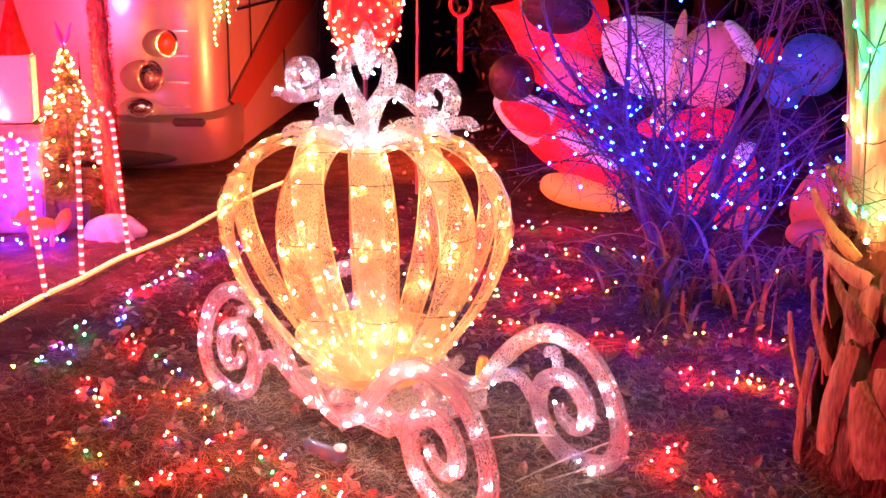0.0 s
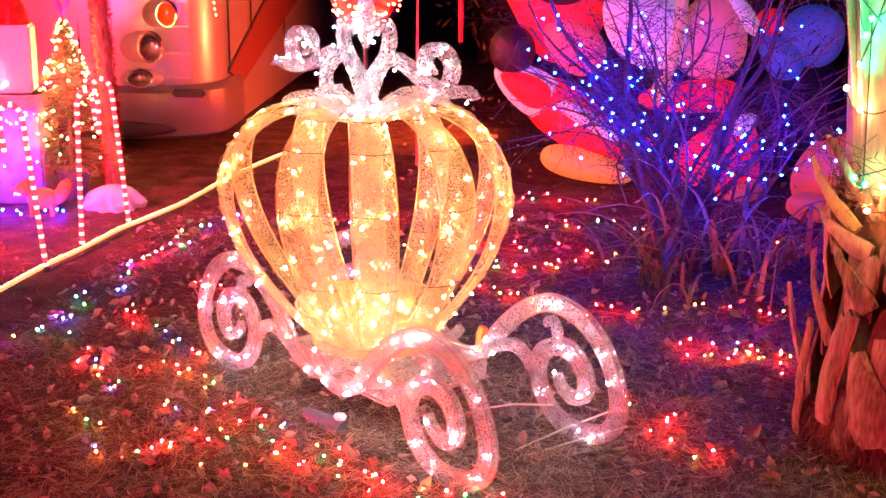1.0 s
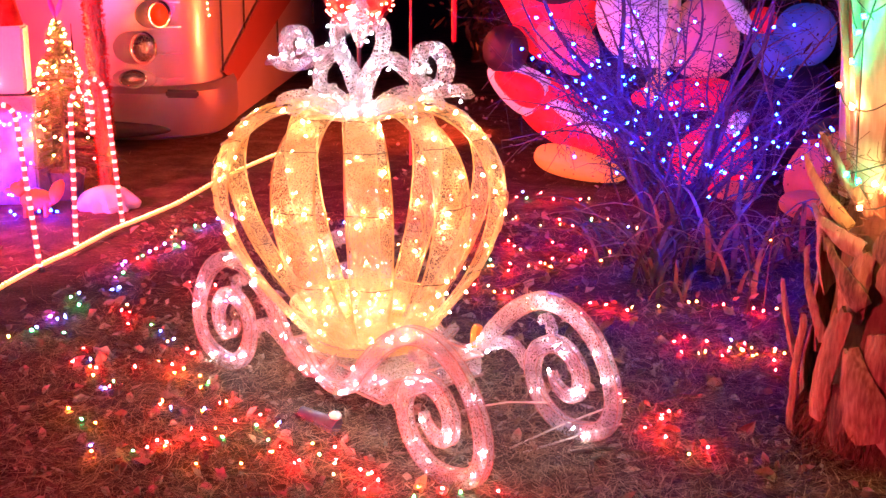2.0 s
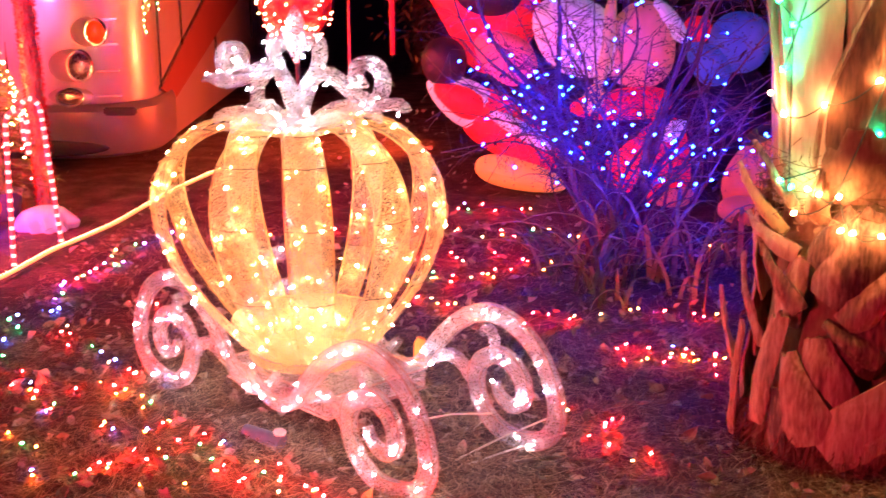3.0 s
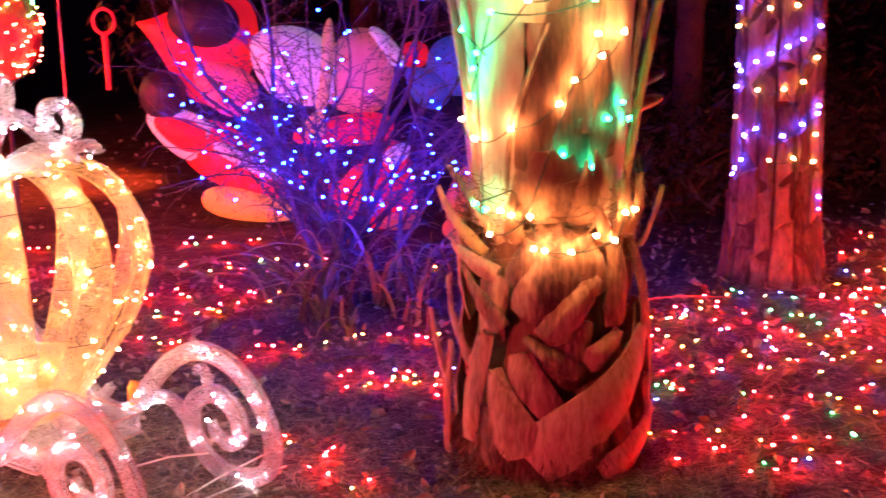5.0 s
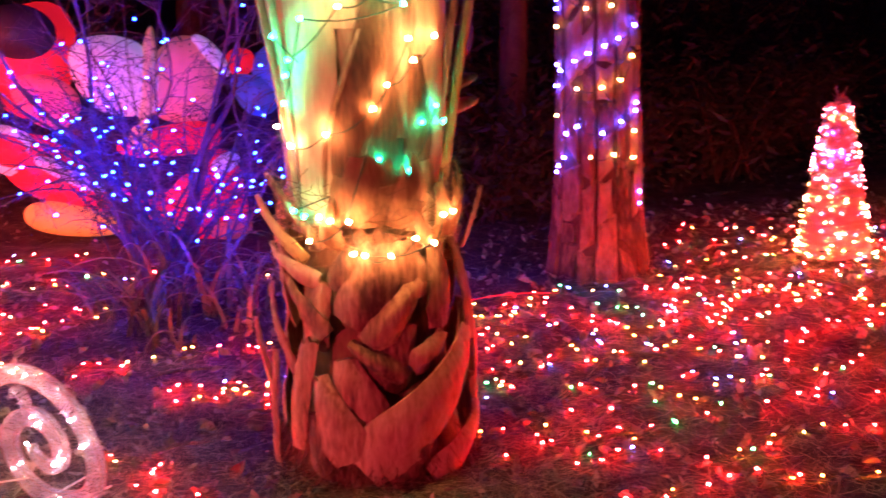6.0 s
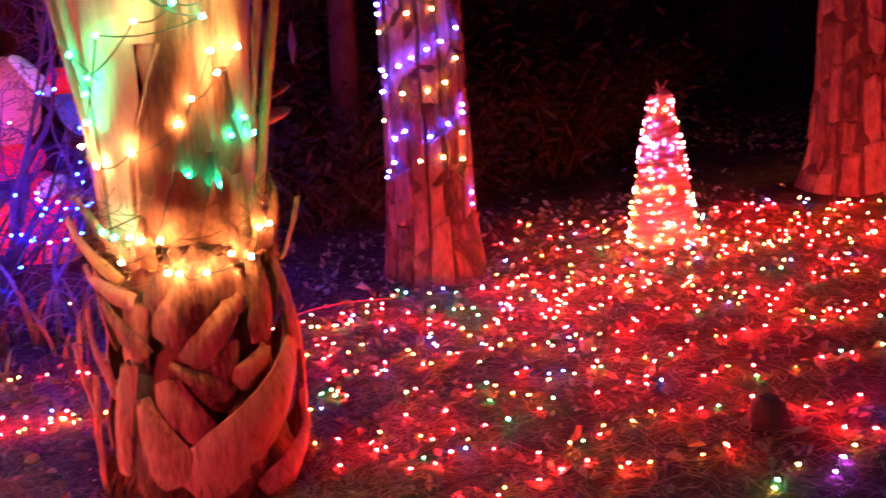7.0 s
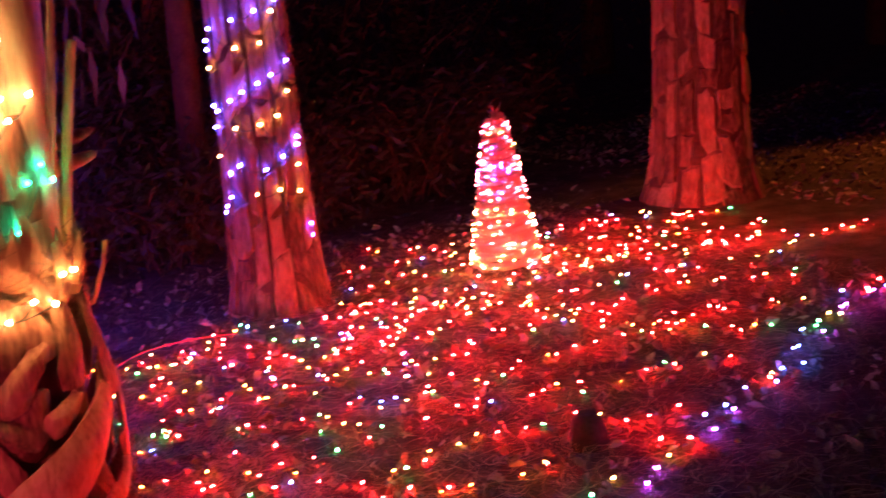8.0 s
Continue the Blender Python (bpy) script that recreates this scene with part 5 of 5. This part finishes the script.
orn = thing("hanging_ornament", pose(-0.28, 7.0, 0.78), "red tinsel hanging ornament with a lantern ring", "ornament")
bm = bmesh.new()
tube(bm, [(0, 0, 0.0), (0, 0, 0.30)], lambda t: 0.013 + 0.004 * math.sin(t * 20), 8)
part("stem", bm, M_BALLRED, orn)
bm = bmesh.new()
tube(bm, [(0.055 * math.cos(a), 0, 0.36 + 0.065 * math.sin(a)) for a in (math.tau * k / 20 for k in range(21))], 0.011, 6)
part("ring", bm, M_BALLRED, orn)
bm = bmesh.new()
tube(bm, [(0, 0, 0.42), (0.004, 0, 1.1), (0, 0, 1.9)], 0.003, 5)
part("cord", bm, M_WIRE, orn)

# ---- the drive's edge: rope light and candy canes ----
rope = thing("rope_light", pose(0, 0, 0), "warm clear rope light edging the drive", "rope light")
pts = [(x, y, gh(x, y) + 0.02) for x, y, _ in curve_through([(-2.03, 4.1, 0), (-1.97, 4.70, 0), (-1.91, 5.05, 0), (-1.84, 5.45, 0), (-1.76, 5.85, 0), (-1.68, 6.12, 0), (-1.58, 6.73, 0), (-1.48, 7.25, 0), (-1.38, 7.7, 0)], 8)]
bm = bmesh.new()
tube(bm, pts, 0.009, 8)
part("tube", bm, GLOW["rope"], rope)
rng = random.Random(5)
for a, b in zip(pts, pts[1:]):
    for k in range(2):
        bulb("rope_bulb", Vector(a).lerp(Vector(b), k / 2) + Vector((0, 0, 0.008)), rope, 0.0065, 1.4, rng)


def cane():
    ob = thing("candy_cane_light", pose(0, 0, 0), "striped red and white lit candy cane stake", "light stake", "candy canes along the drive")
    line = [Vector((0, 0, -0.02 + 0.66 * k / 24)) for k in range(25)] + [Vector((-0.045 + 0.045 * math.cos(a), 0, 0.64 + 0.075 * math.sin(a))) for a in (math.pi * k / 10 for k in range(1, 11))] + [Vector((-0.09, 0, 0.62 - 0.05 * k)) for k in range(1, 3)]
    bm = bmesh.new()
    tube(bm, line, 0.0095, 8)
    part("tube", bm, GLOW["cane_tube"], ob)
    fine = []
    for a, b in zip(line, line[1:]):
        for k in range(4):
            fine.append(a.lerp(b, k / 4))
    gap = 0.0
    last = fine[0]
    for p in fine:
        gap += (p - last).length
        if gap > 0.036 and p.z > 0.03:
            bm = bmesh.new()
            d = (p - last).normalized()
            tube(bm, [p - d * 0.008, p - d * 0.006, p + d * 0.006, p + d * 0.008], lambda t: 0.0112 if 0.1 < t < 0.9 else 0.0098, 8)
            part("light_band", bm, GLOW["cane"], ob)
            gap = 0.0
        last = p
    bm = bmesh.new()
    tube(bm, [(0, 0, -0.06), (0, 0, 0.03)], 0.016, 6)
    part("ground_spike", bm, M_BUSDARK, ob)
    return ob


first = cane()
first.matrix_world = pose(-1.80, 5.83, 0, 0, -4.0, 12)
copy_thing(first, pose(-1.88, 5.39, 0, 0, -1.5, 195))
copy_thing(first, pose(-1.905, 5.02, 0, 0, -4.5, 15))
copy_thing(first, pose(-1.95, 4.60, 0, 0, -3.0, 20))

# ---- beside the drive: post, little tree, gift boxes ----
bm = bmesh.new()
pts = [(-0.004 * k, 0, -0.05 + 0.12 * k) for k in range(22)]
tube(bm, pts, lambda t: 0.046 + 0.006 * math.sin(t * 60) - 0.008 * t, 12)
post = solid("wrapped_post", bm, M_BARK, pose(-2.07, 6.50, 0), "rough slender trunk wound with dull tinsel", "post")
fr = bmesh.new()
rng = random.Random(29)
for k in range(6000):
    z, a = rng.uniform(0, 2.4), rng.uniform(0, math.tau)
    p = Vector((-0.033 * z + 0.044 * math.cos(a), 0.044 * math.sin(a), z))
    d = Vector((math.cos(a), math.sin(a), rng.uniform(-0.8, 0.8))) * rng.uniform(0.008, 0.028)
    s = d.orthogonal().normalized() * 0.0028
    fr.faces.new([fr.verts.new(v) for v in (p - s, p + s, p + d)])
part("fringe", fr, M_REDTINSEL, post)


def little_tree():
    rng = random.Random(37)
    ob = thing("small_christmas_tree", pose(-2.28, 6.45, 0), "small potted conifer with warm white lights", "christmas tree")
    bm = bmesh.new()
    lathe(bm, [(0.07, 0.0), (0.095, 0.13), (0.10, 0.15), (0.085, 0.15)], 18)
    part("pot", bm, M_STONE, ob)
    bm = bmesh.new()
    tube(bm, [(0, 0, 0.1), (0, 0, 0.95)], lambda t: 0.014 - 0.010 * t, 7)
    part("trunk", bm, M_TWIG, ob)
    br, nd = bmesh.new(), bmesh.new()
    for k in range(260):
        t = rng.random() ** 0.9
        z, reach = 0.19 + 0.72 * t, (0.25 * (1 - t) + 0.02) * rng.uniform(0.7, 1.15)
        a = rng.uniform(0, math.tau)
        d = Vector((math.cos(a), math.sin(a), -0.15)) * reach
        p = Vector((0, 0, z))
        tube(br, [p, p + d], 0.0022, 3)
        for q in range(26):
            s = p + d * rng.uniform(0.25, 1.05)
            e = Vector((rng.uniform(-1, 1), rng.uniform(-1, 1), rng.uniform(-0.7, 0.9))).normalized() * rng.uniform(0.018, 0.04) + d * 0.1
            o = e.orthogonal().normalized() * 0.0018
            nd.faces.new([nd.verts.new(v) for v in (s - o, s + o, s + e)])
    tagged(part("branch_growth", br, M_TWIG, ob), kind="stuff")
    tagged(part("needle_growth", nd, M_CONIFER, ob, smooth=False), kind="stuff")
    for k in range(130):
        t = rng.random() ** 0.9
        a = rng.uniform(0, math.tau)
        r = 0.24 * (1 - t) + 0.02
        bulb(rng.choice(("tree_warm", "tree_warm", "tree_warm", "red")), (r * math.cos(a), r * math.sin(a), 0.20 + 0.72 * t), ob, 0.0052, 1.5, rng)
    bm = bmesh.new()
    for a, mat in ((20, 0), (-15, 1)):
        d = Vector((math.sin(radians(a)), 0, math.cos(radians(a))))
        tube(bm, [Vector((0, 0, 0.93)), Vector((0, 0, 0.93)) + d * 0.06, Vector((0, 0, 0.93)) + d * 0.14], lambda t: 0.004 + 0.012 * math.sin(math.pi * t), 6, 0.3)
    part("topper", bm, M_PURPLE, ob, "purple feathered topper")


M_PURPLE = grainy("purple_foil", [(0.2, (0.30, 0.08, 0.55)), (0.8, (0.45, 0.14, 0.70))], 20, 0.4, 0.3)
little_tree()


def gift(x, y, z, w, d, h, mat, label, lid=None, turn=0, name="gift_box"):
    ob = thing(name, pose(x, y, z, 0, 0, turn), label, "gift box", "stacked gift boxes")
    bm = bmesh.new()
    box(bm, (w, d, h), (0, 0, h / 2), 0.012)
    body = part("body", bm, mat, ob)
    if lid:
        bm = bmesh.new()
        box(bm, (w + 0.03, d + 0.03, 0.09), (0, 0, h - 0.045), 0.012)
        part("lid", bm, lid, ob, "pink glittered lid")
    return ob


def lit_gift(ob, n, w, d, h, key, seed):
    rng = random.Random(seed)
    for k in range(n):
        bulb(key, (rng.uniform(-0.5, 0.5) * w, -d / 2 - 0.006, rng.uniform(0.05, 0.95) * h), ob, 0.006, 1.5, rng)


lit_gift(gift(-2.58, 6.42, 0, 0.40, 0.34, 0.56, M_FROST, "frosted lavender gift box with pink glittered lid", M_REDCONE, 6), 15, 0.36, 0.34, 0.5, "bush_blue", 3)
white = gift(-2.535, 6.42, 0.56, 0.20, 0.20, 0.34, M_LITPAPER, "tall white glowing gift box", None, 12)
lit_gift(white, 2, 0.16, 0.20, 0.3, "coach_white", 4)
bm = bmesh.new()
lathe(bm, [(0.085, 0.0), (0.072, 0.06), (0.045, 0.17), (0.012, 0.3)], 16, 0.1)
cone = solid("tinsel_cone", bm, M_REDTINSEL, pose(-2.53, 6.42, 0.90), "red tinsel cone on the white gift box", "ornament")

# a small plain orange figurine, one mesh
bm = bmesh.new()
blob(bm, (0, 0, 0.085), (0.085, 0.05, 0.055), 0.05, 2, 1)
blob(bm, (-0.085, 0, 0.135), (0.05, 0.04, 0.04), 0.05, 2, 2)
blob(bm, (-0.135, 0, 0.125), (0.03, 0.016, 0.016), 0, 2, 3)
blob(bm, (0.10, 0, 0.12), (0.035, 0.028, 0.075), 0, 2, 4, Euler((0, 0.5, 0)).to_matrix())
for dx, dy in ((-0.05, -0.025), (-0.05, 0.025), (0.05, -0.025), (0.05, 0.025)):
    tube(bm, [(dx, dy, 0.07), (dx, dy, -0.01)], 0.012, 6)
tube(bm, [(-0.07, -0.02, 0.16), (-0.065, -0.025, 0.20)], lambda t: 0.014 * (1 - t) + 0.002, 6)
tube(bm, [(-0.07, 0.02, 0.16), (-0.065, 0.025, 0.20)], lambda t: 0.014 * (1 - t) + 0.002, 6)
solid("figurine", bm, M_ORANGEFELT, pose(-2.30, 6.06, gh(-2.3, 6.06)), "small plain orange felt figurine", "figurine")
fairy_string([(-2.62, 5.92, 0.02), (-2.45, 5.98, 0.02), (-2.3, 5.95, 0.02), (-2.15, 6.02, 0.02)], ("bush_blue", "blue"), "blue lamps at the foot of gift boxes", 0.05, 0.007, 0.025, 300)

# crumpled white cloth by the post
bm = bmesh.new()
vs = blob(bm, (0, 0, 0.03), (0.15, 0.11, 0.09), 0.0, 4, 3)
for v in vs:
    a = math.atan2(v.co.y, v.co.x)
    f = 1 + 0.13 * math.sin(a * 9 + v.co.z * 30) * (1 - max(0, v.co.z) / 0.13) + 0.2 * noise.noise(v.co * 12)
    v.co.x, v.co.y = v.co.x * f, v.co.y * f
    v.co.z = max(v.co.z, -0.005)
solid("crumpled_cloth", bm, M_PAPER, pose(-1.99, 6.22, gh(-1.99, 6.22)), "crumpled white cloth heaped at the post", "cloth")

# ---- small things on the soil ----
lampd = thing("spot_lamp", pose(-0.50, 3.45, gh(-0.5, 3.45) + 0.03, 0, 0, -35), "small dark plastic spike lamp lying on straw", "garden lamp")
bm = bmesh.new()
tube(bm, [(-0.075, 0, 0.01), (-0.03, 0, 0.005), (0.03, 0, 0.0), (0.07, 0, -0.005)], lambda t: 0.016 + 0.012 * t, 10, 0.7)
part("body", bm, M_STONE, lampd)
bm = bmesh.new()
blob(bm, (0.055, 0.01, 0.025), (0.022, 0.018, 0.012), 0.2, 2, 2)
part("clip", bm, M_PAPER, lampd)
sticks = random.Random(77)
for x, y, a, length in ((0.62, 3.72, 15, 0.22), (0.35, 3.28, 5, 0.26), (0.30, 3.22, 70, 0.10), (0.9, 3.9, -20, 0.3), (-0.6, 2.95, 30, 0.2), (1.9, 3.3, 10, 0.3), (2.3, 4.0, -30, 0.25), (0.7, 4.45, 5, 0.3)):
    bm = bmesh.new()
    pts = curve_through([(-length / 2, 0, 0), (-length * 0.1, 0.01, 0.012), (length / 2, -0.01, 0.004)], 4)
    tube(bm, pts, lambda t: 0.009 - 0.004 * t, 6)
    solid("stick", bm, M_TWIG, pose(x, y, gh(x, y) + 0.012, 0, 0, a), "short dead stick lying on pine straw", "stick", "fallen sticks")
# low dark lump set where the soil has a dark spot
bm = bmesh.new()
lathe(bm, [(0.07, -0.02), (0.065, 0.03), (0.05, 0.09), (0.03, 0.11)], 12, 0.3)
solid("stump", bm, M_BARKGAP, pose(2.74, 2.85, 0), "small dark lump standing in the soil", "stump")
bm = bmesh.new()
cord = curve_through([(1.62, 4.55, 0.03), (1.85, 4.75, 0.06), (2.1, 4.85, 0.05), (2.35, 4.88, 0.02)], 8)
tube(bm, cord, 0.003, 5)
solid("extension_cord", bm, M_CANE, Matrix.Identity(4), "thin orange cord lying over the straw", "cord")

for x, y, a, length, up in ((0.20, 3.42, 35, 0.34, 0.05), (0.24, 3.38, 32, 0.34, 0.02), (0.05, 3.52, -40, 0.30, 0.10)):
    bm = bmesh.new()
    tube(bm, [(-length / 2, 0, 0), (0, 0, up * 0.6), (length / 2, 0, up)], 0.003, 5)
    solid("guy_wire", bm, M_FRAME, pose(x, y, gh(x, y) + 0.012, 0, 0, a), "thin white guy wire steadying the coach", "wire", "guy wires of the coach")
bm = bmesh.new()
tube(bm, [(0, 0, -0.02), (0, 0, 0.03), (0.006, 0, 0.05)], lambda t: 0.02 - 0.006 * t, 8)
solid("plug", bm, M_ORANGEFELT, pose(-0.05, 3.74, 0.185), "small amber plug resting on the coach base", "plug")
for n, (x, y, h) in enumerate(((4.75, 4.9, 0.34), (4.05, 4.35, 0.22), (1.02, 4.72, 0.42), (0.93, 4.60, 0.30), (1.25, 4.9, 0.36))):
    bm = bmesh.new()
    tube(bm, curve_through([(0, 0, -0.02), (0.01, 0, h * 0.5), (0.03 * (-1) ** n, 0.01, h)], 5), lambda t: 0.0035 * (1 - 0.6 * t), 5)
    solid("dry_stem", bm, M_TWIG, pose(x, y, gh(x, y)), "single dry weed stem standing in straw", "weed", "dry weed stems")

# ---- the dark wood behind ----


def undergrowth(x, y, w, h, seed, n=1500):
    rng = random.Random(seed)
    ob = thing("dark_shrub", pose(x, y, 0), "dark leafy shrub at the edge of the wood", "shrub", "shrubs at the wood's edge")
    lf = bmesh.new()
    for k in range(16):
        top = Vector((rng.uniform(-1, 1) * w, rng.uniform(-0.4, 0.4) * w, h * rng.uniform(0.5, 1.0)))
        root = Vector((rng.uniform(-0.3, 0.3) * w, rng.uniform(-0.15, 0.15), -0.03))
        pts = curve_through([root, root.lerp(top, 0.5) + Vector((0, 0, 0.15 * h)), top], 6)
        bm = bmesh.new()
        tube(bm, pts, lambda t: 0.014 * (1 - 0.8 * t), 5)
        part("stem", bm, M_BARKGAP, ob)
        for q in range(n // 16):
            p = pts[rng.randrange(4, len(pts))] + Vector((rng.gauss(0, 0.16), rng.gauss(0, 0.16), rng.gauss(0, 0.14)))
            d = Vector((rng.uniform(-1, 1), rng.uniform(-1, 1), rng.uniform(-1.4, 0.3))).normalized() * rng.uniform(0.05, 0.13)
            s = d.orthogonal().normalized() * 0.014
            lf.faces.new([lf.verts.new(v) for v in (p, p + d * 0.5 + s, p + d, p + d * 0.5 - s)])
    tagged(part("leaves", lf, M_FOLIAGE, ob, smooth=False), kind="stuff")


# low shrubs, under 1.2 high, are added to cover ground that catches light
for n, (x, y, w, h) in enumerate(((2.3, 7.2, 0.6, 1.3), (3.3, 7.6, 0.7, 1.5), (4.3, 8.4, 0.8, 1.6), (5.6, 9.3, 0.9, 1.4), (2.7, 8.6, 0.9, 2.2), (7.4, 10.2, 1.0, 1.7), (9.0, 9.6, 1.0, 1.6), (0.3, 9.5, 0.8, 1.5), (3.5, 6.7, 0.5, 0.6), (4.4, 7.0, 0.6, 0.7), (3.9, 7.4, 0.7, 0.9), (5.2, 7.6, 0.7, 0.8), (2.6, 6.5, 0.5, 0.7), (6.4, 8.9, 0.8, 0.9), (4.8, 8.3, 0.9, 1.1))):
    undergrowth(x, y, w, h, 200 + n)


def far_tree(x, y, r, h, seed):
    """A tall tree at the edge of the wood: trunk, limbs and a ragged hanging crown."""
    rng = random.Random(seed)
    ob = thing("woodland_tree", pose(x, y, 0), "dark woodland tree with drooping ragged foliage", "tree", "trees of the dark wood")
    bm = bmesh.new()
    tube(bm, [(0, 0, -0.1), (0.05, 0, h * 0.4), (0, 0.1, h)], lambda t: r * (1 - 0.7 * t), 10)
    part("trunk", bm, M_BARKGAP, ob)
    br, lf = bmesh.new(), bmesh.new()
    for k in range(20):
        a, z = rng.uniform(0, math.tau), rng.uniform(1.6, h)
        d = Vector((math.cos(a), math.sin(a), 0)) * rng.uniform(0.8, 2.0)
        pts = curve_through([(0, 0, z), Vector((0, 0, z + 0.2)) + d * 0.5, Vector((0, 0, z - 0.3)) + d], 6)
        tube(br, pts, lambda t: 0.035 * (1 - 0.8 * t), 5)
        for q in range(70):
            p = pts[rng.randrange(3, len(pts))] + Vector((rng.gauss(0, 0.15), rng.gauss(0, 0.15), -abs(rng.gauss(0, 0.25))))
            e = Vector((rng.gauss(0, 0.04), rng.gauss(0, 0.04), -rng.uniform(0.08, 0.3)))
            s = Vector((rng.uniform(-1, 1), rng.uniform(-1, 1), 0)).normalized() * 0.02
            lf.faces.new([lf.verts.new(v) for v in (p, p + e * 0.5 + s, p + e, p + e * 0.5 - s)])
    part("limbs", br, M_BARKGAP, ob)
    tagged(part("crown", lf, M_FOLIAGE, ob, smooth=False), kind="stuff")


for n, (x, y, r, h) in enumerate(((3.9, 10.5, 0.16, 6), (6.8, 11.5, 0.2, 7), (1.6, 11.0, 0.18, 6), (9.5, 12, 0.2, 7), (-0.2, 13, 0.2, 7), (2.9, 6.9, 0.10, 4.5), (12.5, 10.5, 0.22, 7))):
    far_tree(x, y, r, h, 300 + n)

# ---- lamp housings, added behind the assumed lamps, none of them seen ----


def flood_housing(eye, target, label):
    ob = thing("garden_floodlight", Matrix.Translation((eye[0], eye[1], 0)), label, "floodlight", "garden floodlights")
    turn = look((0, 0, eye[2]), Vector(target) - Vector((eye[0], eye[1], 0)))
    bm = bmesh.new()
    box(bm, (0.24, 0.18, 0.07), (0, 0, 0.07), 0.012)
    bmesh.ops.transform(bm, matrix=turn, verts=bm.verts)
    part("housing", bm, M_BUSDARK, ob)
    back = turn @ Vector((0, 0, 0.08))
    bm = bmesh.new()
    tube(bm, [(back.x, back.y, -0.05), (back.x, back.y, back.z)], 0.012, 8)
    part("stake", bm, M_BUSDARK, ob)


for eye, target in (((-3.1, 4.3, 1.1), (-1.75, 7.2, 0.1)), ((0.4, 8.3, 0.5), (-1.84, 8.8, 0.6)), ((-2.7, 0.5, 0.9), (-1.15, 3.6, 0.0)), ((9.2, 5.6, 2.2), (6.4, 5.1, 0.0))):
    flood_housing(eye, target, "black lamp housing on a stake, added where none is seen")
